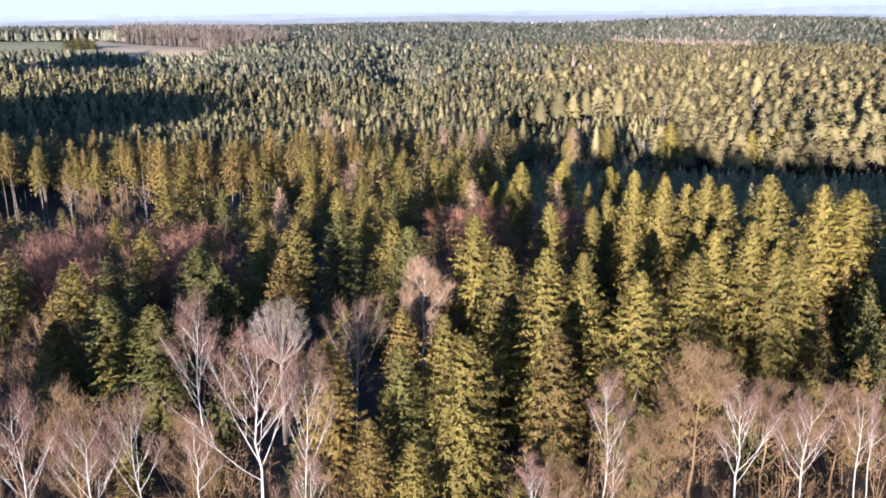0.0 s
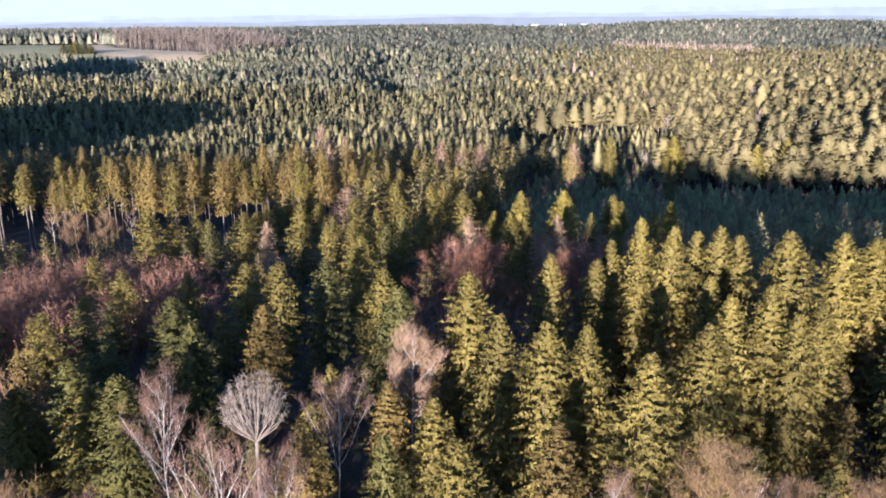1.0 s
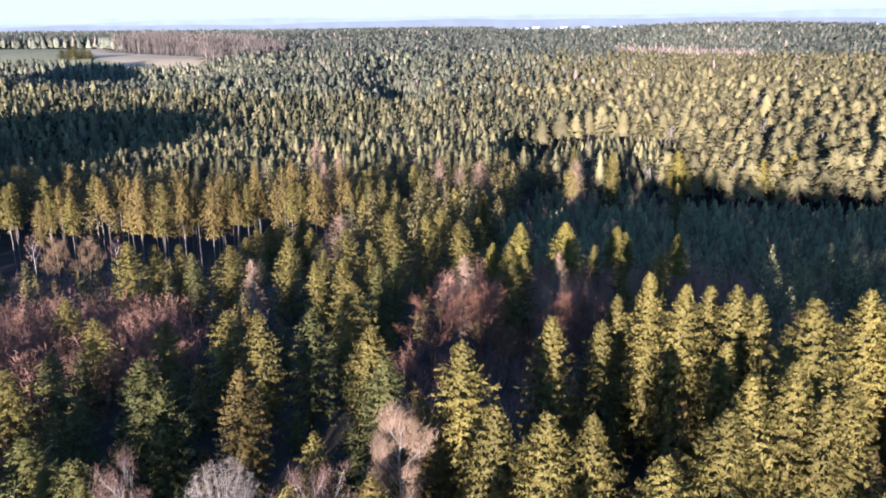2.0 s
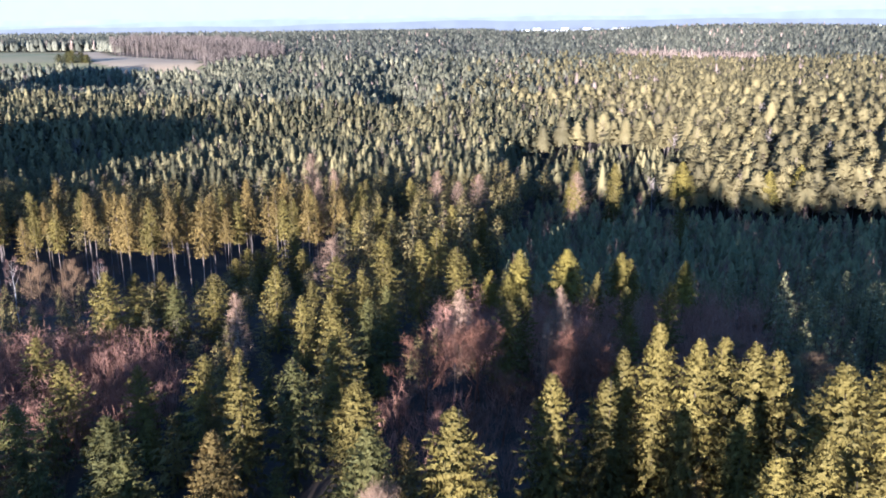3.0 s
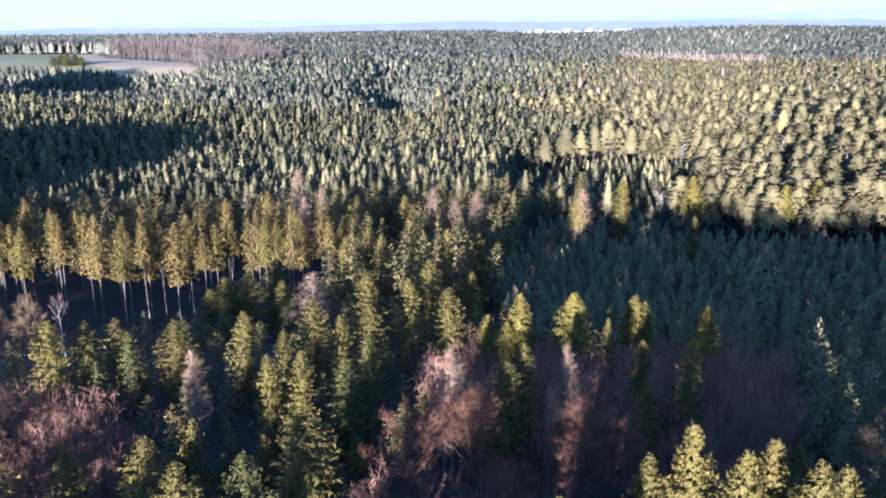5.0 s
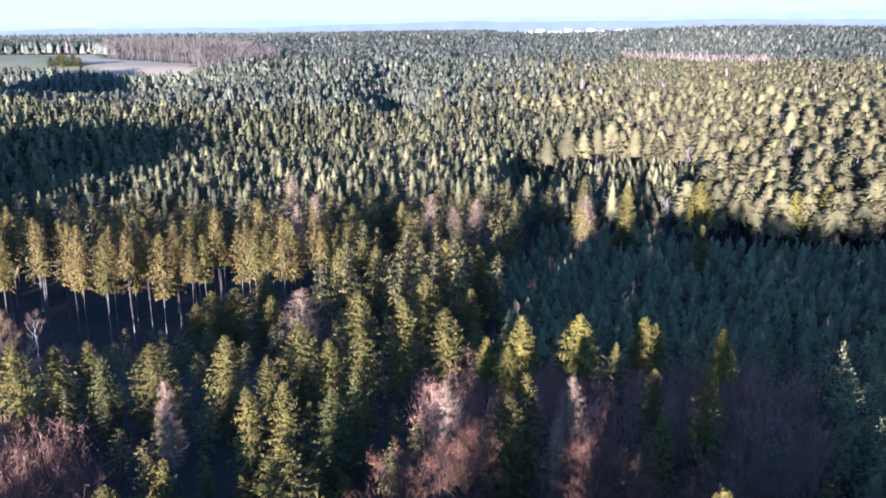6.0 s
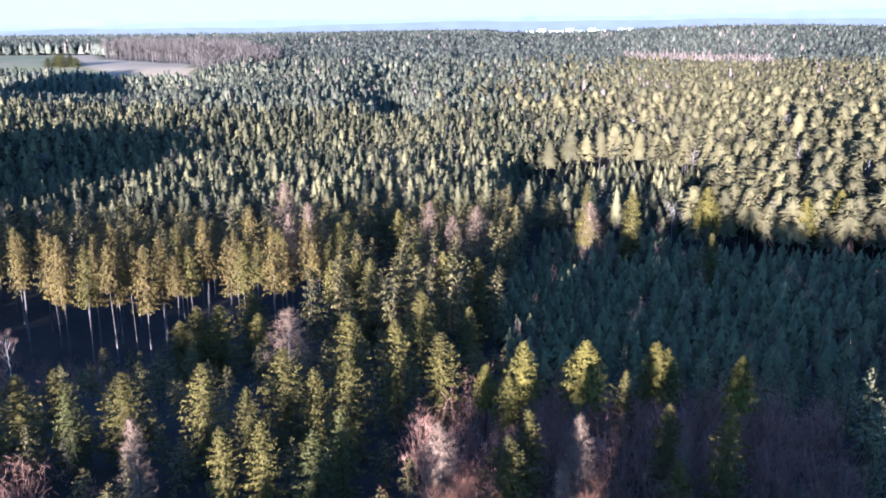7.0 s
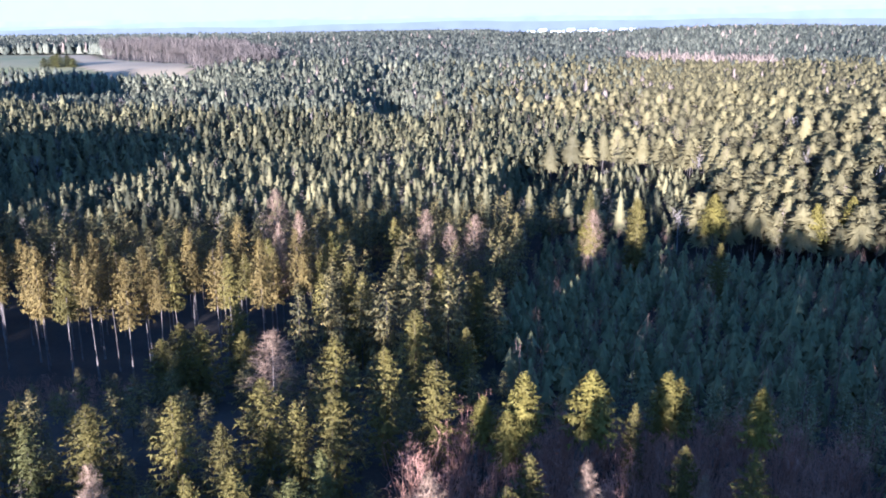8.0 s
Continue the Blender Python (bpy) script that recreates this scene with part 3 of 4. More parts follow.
KINDS["pole"] = ("birch_tree", 16.0, lambda n: bare_tree(n, 132, 16.0, 0.55, 1.6, 8, 4, 0.10, BIRCH_BARK, TWIG_PINK, 10, 0.7, 0.014, 1.3))

LABELS = {
    "near": "tall sunlit spruce with drooping olive-green boughs", "mid": "olive-green spruce standing in the mixed forest",
    "low": "lower olive-green spruce between taller ones",
    "tall": "tall spruce with long bare trunk and high ochre-green crown", "pine": "bushy yellow-green pine with upturned branch tips",
    "young": "young blue-green spruce in the shaded plantation", "larch": "leafless tan larch with fine pale twigs",
    "birch": "leafless white-barked birch with pinkish twigs", "brown": "leafless brown broadleaf tree with dense twigs",
    "beech": "leafless beech with reddish upright twigs", "round": "bare round-crowned tree with fanned grey limbs",
    "pale": "leafless birch with pale pinkish twig crown", "pole": "slender white-stemmed birch with few twigs",
}
CATS = {"near": "spruce", "mid": "spruce", "low": "spruce", "tall": "spruce", "pine": "pine", "young": "spruce", "larch": "larch", "birch": "birch", "brown": "tree", "beech": "beech", "round": "tree", "pale": "birch", "pole": "birch"}
TAKEN = []
COUNTS = {}


def plant(kind, x, y, top, wide=1.0, turn=None):
    """Plants one tree, its foot on the ground and its tip at the height top."""
    name, own, make = KINDS[kind]
    foot = float(ground_z(x, y)) - 0.15
    k = (top - foot) / own
    turn = RNG.uniform(0, 360) if turn is None else turn
    kw = k**0.5 * wide
    m = pose(x, y, foot, RNG.normal(0, 0.8), RNG.normal(0, 0.8), turn) @ Matrix.Diagonal((kw, kw, k, 1))
    if kind not in PROTO:
        ob = make(name)
        PROTO[kind] = (ob, m.copy())
        ob.matrix_basis = m
        made = ob
    else:
        ob = PROTO[kind][0]
        made = copy_thing(ob, m)
        made.matrix_basis = m
    base = kind.rstrip("0123456789")
    tagged(made, LABELS[base], CATS[base], CATS[base] + " trees of the forest")
    TAKEN.append((x, y, 2.2 * kw))
    COUNTS[base] = COUNTS.get(base, 0) + 1
    return made


# edge of tall spruces, x, y, height of the tip, width
EDGE = [
    (50.8, 100.3, 41.5, 1.7), (32.9, 78.6, 40.3, 1.1), (24.0, 75.9, 40.6, 1.1), (31.2, 80.8, 42.4, 0.9), (33.4, 96.0, 43.2, 1.0),
    (30.2, 94.6, 44.6, 1.0), (25.6, 96.8, 43.9, 0.9), (30.8, 102, 42.0, 0.9), (35.2, 86.2, 46.2, 1.2), (20.3, 101.2, 41.2, 0.8),
    (17.4, 95.7, 40.5, 1.0), (12.7, 95.0, 41.1, 0.9), (27.0, 79.5, 41.9, 0.9), (46.6, 100, 42.3, 1.1), (16.6, 67.6, 41.4, 1.1),
    (28.6, 91.0, 40.1, 0.9), (13.3, 74.6, 41.1, 0.9), (9.3, 72.9, 41.8, 1.1), (5.6, 75.3, 41.4, 1.0), (23.9, 101.7, 43.9, 0.85), (36.9, 83.0, 39.6, 1.0),
]
CENTRE = [
    (-10.0, 66.2, 35.5, 1.1), (0.2, 69.7, 36.7, 0.9), (1.6, 57.5, 39.1, 1.1), (9.2, 62.4, 38.2, 1.0), (-3.6, 65.8, 35.2, 0.8),
    (-4.1, 75.3, 35.3, 0.9), (3.4, 87.6, 41.5, 1.2), (-6.4, 101.7, 37.6, 1.0), (-29.7, 79.7, 33.7, 1.1), (-36.9, 86.1, 32.5, 1.1),
    (-33.4, 82.0, 31.6, 1.0), (-30.9, 99.6, 34.7, 1.0), (-26.3, 92.8, 34.1, 0.8), (-19.2, 94.8, 35.3, 1.0), (-3.4, 86.0, 40.5, 1.1),
    (-5.8, 59.5, 31.5, 0.8), (-2.0, 53.0, 33.0, 0.9), (5.2, 52.6, 30.0, 0.7), (-1.0, 83.5, 37.0, 1.0), (-41.5, 84.0, 30.5, 1.0),
]
LEFT = [
    (-53.6, 131.7, 30.2, 0.9), (-49.5, 106.2, 30.3, 1.1), (-44.5, 107.6, 32.0, 1.1), (-44.6, 120.8, 31.3, 0.9), (-34.5, 118.4, 31.8, 0.8),
    (-26.9, 119, 32.9, 1.1), (-19.8, 108.2, 36.5, 0.9), (-14.5, 110, 36.3, 1.0), (-10.6, 121.4, 36.1, 1.1), (-51.2, 150.6, 33.7, 1.0),
    (-48.5, 156, 31.7, 0.9), (-45.6, 160.5, 30.7, 0.8), (-41.7, 155, 30.4, 0.8), (-36.3, 158.3, 30.9, 1.1), (-25.6, 157.4, 32.7, 0.9),
    (-17.9, 138.2, 34.0, 0.7), (-14.0, 139.5, 34.1, 0.8), (-8.5, 138.6, 33.5, 0.9), (-15.7, 160.9, 33.3, 1.0), (-9.1, 174.5, 33.2, 1.0),
    (-11.3, 157.4, 32.0, 0.8), (-6.9, 156.0, 34.1, 0.9), (-6.1, 142.7, 34.1, 0.7), (-18.6, 153, 31.5, 0.7),
]
RIGHT = [
    (-2.0, 168.9, 34.1, 0.9), (4.5, 165.4, 33.6, 1.1), (0.9, 195, 29.8, 1.0), (11.3, 136.2, 33.9, 1.0), (14.3, 142.1, 33.7, 0.8),
    (30.6, 146.1, 32.6, 0.7), (35.1, 139.8, 35.2, 0.8), (28.4, 134, 32.5, 0.8), (9.1, 191.4, 27.9, 0.8), (28.2, 160, 30.5, 0.5),
    (-34.8, 198.6, 25.8, 1.25), (-37.8, 198.0, 24.0, 1.1), (-33.2, 215.9, 23.2, 1.2), (-45.2, 217.2, 19.0, 1.1), (-45.8, 209.7, 18.6, 1.1), (-29, 204, 22.5, 1.0), (11.4, 220.5, 28.2, 0.9), (4.5, 229, 27.0, 0.9), (-10.7, 224, 27.2, 0.9), (-14.3, 234.2, 26.3, 0.8), (-21.5, 260, 26.0, 0.9), (-8.7, 284.4, 23.5, 0.9), (48.7, 317, 24.3, 0.8), (60, 305, 24.5, 0.9), (5.8, 236.8, 25.3, 0.9), (-2.7, 253, 22.6, 0.9), (12.3, 232, 24.9, 0.7), (74.3, 272.4, 19.5, 0.9), (59.2, 301, 24.6, 0.9),
]
PINES = [(15.0, 160, 34.5, 1.0), (13.2, 157, 31.0, 0.9), (23.0, 160.3, 34.6, 1.2), (33.2, 163.1, 33.0, 1.1), (43.0, 159.7, 32.6, 0.9), (35.0, 165.0, 31.5, 0.9), (10.6, 163.0, 30.0, 0.9), (44.5, 292, 22.0, 1.2), (87.5, 318.5, 22.5, 1.4), (118, 318, 19.5, 1.2), (132, 325, 20.2, 1.2)]
HIGH = [(-82.3, 240.3, 27.8), (-73.0, 231.3, 28.0), (-66.5, 229.0, 29.0), (-59.0, 228.3, 28.8), (-50.8, 233.8, 27.1), (-53.2, 230.4, 25.9), (-44.2, 241.6, 27.0), (-38.1, 229.3, 29.2), (-50.2, 244.4, 31.0), (-32.0, 243.8, 25.5), (-19.3, 226.7, 26.0), (-90.6, 238.6, 25.5), (-85.6, 243.0, 27.6), (-22.5, 283, 23.4)]
for i, (x, y, top, w) in enumerate(EDGE):
    plant(f"near{(0, 1, 4)[i % 3]}", x, y, top, w * 0.95)
for i, (x, y, top, w) in enumerate(CENTRE):
    plant(f"near{(3, 1, 0, 3, 2)[i % 5] if x > -20 else (2, 0, 2)[i % 3]}", x, y, top, w if x > -24 else w * 1.3)
for i, (x, y, top, w) in enumerate(LEFT):
    plant(f"mid{(0, 1, 2, 0, 4)[i % 5]}", x, y, top, w * 1.15)
for i, (x, y, top, w) in enumerate(RIGHT):
    plant(f"mid{(0, 1, 4)[i % 3]}", x, y, top, w * 1.12)
for i, (x, y, top, w) in enumerate(PINES):
    plant(f"pine{i % 2}", x, y, top, w)
for i, (x, y, top) in enumerate(HIGH):
    plant(f"tall{i % 3}", x, y, top)

LEAFLESS = [
    ("birch0", -14.8, 59.0, 38.2, 1.25), ("birch1", -27.0, 57.0, 32.8, 0.9), ("birch0", -24.5, 60.0, 33.0, 0.8), ("birch1", -33.3, 58.0, 34.0, 0.9),
    ("birch0", 23.5, 58.5, 34.2, 0.9), ("birch1", 28.4, 58.0, 34.0, 0.9), ("birch1", -9.7, 54.0, 32.0, 0.7), ("pole", -18.9, 57.0, 32.4, 1.0),
    ("birch0", 6.5, 52.0, 31.5, 0.7), ("birch1", 13.1, 60.5, 34.5, 0.8), ("brown0", 20.6, 62.0, 37.0, 1.1), ("brown1", 15.6, 56.0, 33.0, 0.9),
    ("brown0", 26.5, 61.5, 34.0, 1.0), ("brown1", -30.0, 60.5, 33.5, 0.9), ("brown0", -21.0, 61.5, 31.0, 0.9), ("pole", 31.3, 56.0, 35.4, 0.8),
    ("pole", 31.9, 55.0, 35.9, 0.8), ("pole", 12.2, 52.0, 33.9, 0.7), ("birch1", -23.3, 74.0, 36.4, 0.9), ("birch0", -8.6, 74.0, 35.8, 0.8),
    ("round", -16.0, 76.2, 35.4, 0.95), ("pale", -2.2, 81.0, 39.2, 1.0), ("birch0", -11.4, 60.5, 35.9, 0.7),
    ("beech0", 0.2, 124.5, 33.2, 1.35), ("beech1", 6.4, 128.0, 33.2, 1.3), ("beech1", 9.8, 118.0, 31.0, 1.2), ("beech0", 6.0, 114.5, 28.0, 0.9),
    ("beech1", 22.5, 127.6, 31.5, 1.7), ("beech0", 18.5, 124.0, 30.0, 1.4), ("beech1", -3.0, 119.0, 27.0, 1.0), ("beech0", 14.0, 123.0, 27.0, 0.9),
    ("brown0", -82.0, 190.0, 24.0, 1.0), ("brown1", -76.0, 192.0, 23.0, 1.0), ("pole", -86.0, 188.0, 24.5, 1.0), ("pole", -71.0, 195.0, 22.0, 1.0), ("brown0", 51.0, 126.0, 30.0, 1.4), ("brown1", 57.0, 134.0, 28.0, 1.2),
    ("beech0", 20.8, 131.5, 30.5, 1.4), ("beech1", 25.5, 124.0, 29.5, 1.5), ("brown0", 40.5, 130.5, 30.5, 1.5), ("beech0", 32.5, 127.0, 29.0, 1.5), ("beech1", 7.4, 133.5, 31.0, 1.0),
    ("brown1", 9.0, 57.0, 29.0, 0.8), ("brown0", 33.0, 63.0, 33.0, 1.0), ("brown1", 38.0, 60.0, 33.0, 1.0),
]
for kind, x, y, top, w in LEAFLESS:
    plant(kind, x, y, top, w)
LARCH_SPOTS = [
    (5.0, 135.3, 35.4, 1.0), (4.0, 133.6, 31.5, 0.8), (19.5, 138.5, 34.8, 0.8), (16.7, 133.3, 32.4, 0.7), (-28.0, 141, 33.2, 0.8),
    (-20.0, 184.5, 29.8, 1.7), (12.6, 277, 25.4, 1.3), (45.5, 291, 23.5, 1.3), (2.3, 233, 24.2, 1.0), (-29.0, 262, 30.0, 0.9),
    (-39.4, 285, 30.5, 1.3), (6.7, 268, 25.0, 1.1), (-0.3, 285, 25.0, 1.1), (31.3, 142, 31.5, 0.6), (-33.5, 258, 28.0, 0.8),
]
for i, (x, y, top, w) in enumerate(LARCH_SPOTS):
    plant(f"larch{i % 2}", x, y, top, w)


def free_spots(x, y, pad=1.0):
    t = np.array(TAKEN)
    d = np.hypot(x[:, None] - t[None, :, 0], y[:, None] - t[None, :, 1])
    return (d > t[None, :, 2] * pad + 0.9).all(1)


# lower trees between tall ones in the near forest, unseen shade trees beside it
LEFT_OVER = []
fx, fy = jittered(RNG, -130, 130, 50, 205, 5.9)
ok = in_sight(fx, fy, 14) & free_spots(fx, fy)
for zone in (PLANTATION, SHRUBS, SCRUB, CLEARING, BEECHES):
    ok &= ~inside(zone, fx, fy)
ok &= ~((fy < 62) & (fx > -38)) & ~((fy < 100) & (fx < -36 - 0.1 * (fy - 60)))
for x, y in zip(fx[ok], fy[ok]):
    if COUNTS.get("low", 0) > 150:
        LEFT_OVER.append((float(x), float(y)))
        continue
    g = float(ground_z(x, y))
    inner = abs(x - 4) < 0.565 * y
    # Outside the view: unseen, taller on the right to shade the plantation.
    h = RNG.uniform(7, 12) if inner and x > 18 and y < 108 else RNG.uniform(4.5, 10) if inner else RNG.uniform(17, 22) if x > 0 else RNG.uniform(10, 15)
    plant(f"low{RNG.integers(0, 3)}", float(x), float(y), g + h, RNG.uniform(0.9, 1.15))

# the edge row of the tall stand on the left
fx, fy = jittered(RNG, -165, -22, 236, 300, 8.3)
ok = free_spots(fx, fy) & ~inside(CLEARING, fx, fy) & (fy > 222 + 0.12 * np.abs(fx + 60)) & in_sight(fx, fy, 25)
for x, y in sorted(zip(fx[ok], fy[ok]), key=lambda p: p[1] + 0.1 * abs(p[0] + 60)):
    if COUNTS["tall"] > 80:
        LEFT_OVER.append((float(x), float(y)))
        continue
    plant(f"tall{RNG.integers(0, 3)}", float(x), float(y), float(ground_z(x, y)) + RNG.uniform(22, 29), RNG.uniform(0.75, 1.15))

# the young plantation
fx, fy = jittered(RNG, 10, 150, 104, 300, 4.0)
ok = free_spots(fx, fy) & inside(PLANTATION, fx, fy) & in_sight(fx, fy, 4)
order = np.argsort(fy[ok])[:220]
for x, y in zip(fx[ok][order], fy[ok][order]):
    plant(f"young{RNG.integers(0, 2)}", float(x), float(y), float(ground_z(x, y)) + (RNG.uniform(7, 14) if y < 172 else RNG.uniform(6, 10)), RNG.uniform(0.85, 1.25))

# ---- the rest of the forest, too many to count ----


def scattered(templates, x, y, tall, rng, wide=(0.9, 1.15), facet=0.3):
    """Copies of small tree shapes, one at every spot, scaled to the heights in tall."""
    pts, tris, soft, at = [], [], [], 0
    pick = rng.integers(0, len(templates), len(x))
    gz = ground_z(x, y)
    for k, (p, t, own) in enumerate(templates):
        i = np.nonzero(pick == k)[0]
        if not len(i):
            continue
        p, t, nm = puffed(p, t, 0.35, facet)
        s = tall[i] / own
        w = s**0.6 * rng.uniform(*wide, len(i))
        a = rng.uniform(0, 2 * np.pi, len(i))
        c, sn = np.cos(a)[:, None], np.sin(a)[:, None]
        px = (p[None, :, 0] * c - p[None, :, 1] * sn) * w[:, None] + x[i][:, None]
        py = (p[None, :, 0] * sn + p[None, :, 1] * c) * w[:, None] + y[i][:, None]
        pz = p[None, :, 2] * s[:, None] + gz[i][:, None] - 0.2
        pts.append(np.stack([px, py, pz], -1).reshape(-1, 3))
        nx, ny = nm[None, :, 0] * c - nm[None, :, 1] * sn, nm[None, :, 0] * sn + nm[None, :, 1] * c
        soft.append(np.stack([nx, ny, np.broadcast_to(nm[None, :, 2], nx.shape)], -1).reshape(-1, 3))
        tris.append((t[None] + (np.arange(len(i)) * len(p))[:, None, None]).reshape(-1, 3) + at)
        at += len(i) * len(p)
    return np.concatenate(pts), np.concatenate(tris), np.concatenate(soft)


def stuff(name, pts, tris, soft, material, label, category):
    return tagged(new(name, tri_mesh(name, pts, tris, [material], soft)), label, category, kind="stuff")


def stem(height, radius):
    return tube([(0, 0, 0), (0, 0, height * 0.95)], (radius, radius * 0.3), 3)


rng = np.random.default_rng(11)
FINE_SHAPES = [(*needle_fronds(rng, 23.0, r, lo, n, 4, 1.4, 0.9, 0.7), 23.0) for r, lo, n in ((3.7, 0.3, 52), (3.3, 0.35, 50), (3.9, 0.3, 52))]
SPRUCE_SHAPES = [(*bushy_conifer(rng, 22.0, r, lo, 95, pt, 6, 6), 22.0) for r, lo, pt in ((4.0, 0.3, 0.8), (3.6, 0.35, 0.9), (4.4, 0.3, 0.75), (3.9, 0.38, 0.65), (4.1, 0.32, 0.95))]
PINE_SHAPES = [(*bushy_conifer(rng, 22.0, r, lo, 230, pt, 7, 7), 22.0) for r, lo, pt in ((6.0, 0.44, 0.6), (5.6, 0.46, 0.7), (6.4, 0.42, 0.55), (5.8, 0.48, 0.5), (5.4, 0.42, 0.75))]
SLOPE_SHAPES = [(*bushy_conifer(rng, 22.0, r, lo, 30, pt, 3), 22.0) for r, lo, pt in ((4.1, 0.4, 0.8), (3.7, 0.42, 0.9), (4.5, 0.4, 0.75), (4.0, 0.45, 0.65))]
HILL_SHAPES = [(*bushy_conifer(rng, 22.0, r, lo, 90, pt, 5, 6), 22.0) for r, lo, pt in ((6.2, 0.44, 0.55), (5.8, 0.46, 0.65), (6.6, 0.42, 0.5), (6.0, 0.44, 0.7))]
FAR_SHAPES = [(*bushy_conifer(rng, 22.0, r, lo, 13, pt, 2, 5), 22.0) for r, lo, pt in ((5.0, 0.5, 0.7), (4.6, 0.5, 0.8), (5.4, 0.52, 0.55), (5.0, 0.5, 0.6))]
VAST_SHAPES = [(*bushy_conifer(rng, 22.0, r, 0.2, 4, pt, 2, 5), 22.0) for r, pt in ((7.6, 0.6), (7.0, 0.7), (8.2, 0.45))]
STEMS = [(*stem(22.0, 0.2), 22.0)]
LARCH_SHAPE = [(*larch_twigs(rng, 22.0, 3.2, 0.25, 44, 3, 0.11), 22.0) for _ in range(3)]
FAR_LARCHES = [(*lumpy_crown(rng, 22.0, r, 0.35, 3, 4, 18, 0.6), 22.0) for r in (2.8, 3.2)]
BARE_SHAPE = []
for q in (1, 2, 3):
    g = np.random.default_rng(q)
    core = np.c_[g.normal(0, 1.3, (16, 2)), g.uniform(7, 15, 16)]
    BARE_SHAPE.append((*merge([tube([(0, 0, 0), (0.2, 0.1, 8), (0, 0.2, 16)], (0.25, 0.18, 0.05), 3), twig_spray(g, core, 3, 3.0, 0.16, 1.2)]), 18.0))

zones_near = (PLANTATION, SHRUBS, SCRUB, CLEARING, BEECHES, RIDE)


def forest_spots(step):
    """Free places for trees up to the middle distance, and which of them belong to the pines on the hillside."""
    x, y = jittered(rng, -620, 480, 50, 640, step)
    # The margins add unseen trees beside the view, wider at left, to cast shade.
    ok = (in_sight(x, y, 75) | (in_sight(x, y, 210) & (x < 0) & (y > 180))) & free_spots(x, y) & ~((x < -55) & (y < 150) & (x > -98 - 0.2 * (150 - y)))
    ok &= ~((y < 205) & (np.abs(x - 4) < 0.585 * y + 14))
    ok &= ~((y < 294) & (y > 190) & (x < -22) & (x > -150))
    for zone in zones_near:
        ok &= ~inside(zone, x, y)
    x, y = x[ok], y[ok]
    return x, y, ~inside(DELL, x, y) & (x > 52 + 0.10 * (y - 300) + 26 * np.sin(y / 37) + rng.normal(0, 10, len(x))) & (y > 300)


x, y, hilly = forest_spots(6.3)
hx, hy, hill = forest_spots(8.6)
# A few spruces just outside the view, added unseen to shade the left edge.
bx, by = jittered(rng, -57, -48, 50, 63, 5.0)
x, y = np.r_[x[~hilly], [p[0] for p in LEFT_OVER], bx, hx[hill]], np.r_[y[~hilly], [p[1] for p in LEFT_OVER], by, hy[hill]]
piney = np.arange(len(x)) >= len(x) - hill.sum()
tanned = ~inside(DELL, x, y) & (rng.random(len(x)) < np.where((x > -30) & (x < 140) & (y > 330), 0.13, 0.05))
baren = (rng.random(len(x)) < 0.04) & (y > 330)
tall = np.where(y < 330, rng.uniform(15, 24, len(x)), rng.normal(20.5, 1.6, len(x)) * np.where(piney, 1.04, 1.0))
tall = np.where(((y < 205) & (np.abs(x - 4) < 0.565 * y)) , rng.uniform(4.5, 10, len(x)), tall)
# Unseen trees left of the view, kept low to shade floor and trunks only.
tall = np.where((y < 225) & (y > 62) & (x < -0.565 * y + 4), rng.uniform(7.5, 10.5, len(x)), tall)
tall = np.where(inside(DELL, x, y), rng.uniform(8.5, 13, len(x)), tall)
c = ~tanned & ~baren
close = c & ~piney & (y < 330) & (np.abs(x - 4) < 0.58 * y + 8)
stuff("spruce_stand", *scattered(FINE_SHAPES, x[close], y[close], tall[close], rng), NEEDLE_MIX, "olive-green spruces standing close together", "forest")
deep = c & ~piney & ~close
first = (y < 440) & (np.abs(x - 4) < 0.58 * y)
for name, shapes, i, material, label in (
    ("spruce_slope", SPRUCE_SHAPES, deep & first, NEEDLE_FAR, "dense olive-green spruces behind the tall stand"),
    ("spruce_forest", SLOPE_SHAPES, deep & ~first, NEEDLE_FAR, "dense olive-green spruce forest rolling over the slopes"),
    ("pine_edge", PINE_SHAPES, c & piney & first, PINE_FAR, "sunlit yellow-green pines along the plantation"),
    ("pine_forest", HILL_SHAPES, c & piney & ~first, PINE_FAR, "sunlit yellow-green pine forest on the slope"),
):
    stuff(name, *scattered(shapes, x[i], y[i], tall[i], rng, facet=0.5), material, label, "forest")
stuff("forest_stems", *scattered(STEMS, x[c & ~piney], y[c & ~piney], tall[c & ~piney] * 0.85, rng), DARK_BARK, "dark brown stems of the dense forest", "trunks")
stuff("pine_stems", *scattered(STEMS, x[c & piney], y[c & piney], tall[c & piney] * 0.9, rng), BARK, "grey-brown stems of the pine forest", "trunks")
stuff("scattered_larches", *scattered(LARCH_SHAPE, x[tanned], y[tanned], tall[tanned], rng), LARCH_FAR, "leafless tan larches among the spruces", "larches")
stuff("scattered_broadleaves", *scattered(BARE_SHAPE, x[baren], y[baren], tall[baren] * 0.9, rng), TWIG_GREY, "leafless broadleaf trees among the spruces", "trees")

# farther woods
fxs, fys = [], []
for y0, y1, step in ((640, 1000, 6.6), (1000, 1700, 8.2), (1700, 2150, 14.0), (2150, 2700, 19.0)):
    a, b = jittered(rng, -1650, 1650, y0, y1, step)
    fxs.append(a), fys.append(b)
x, y = np.concatenate(fxs), np.concatenate(fys)
ok = in_sight(x, y, 30) & ~inside(FIELD, x, y) & ~((y > 1900 - 0.1 * x) & (x > 120)) & (y < 2600)
x, y = x[ok], y[ok]
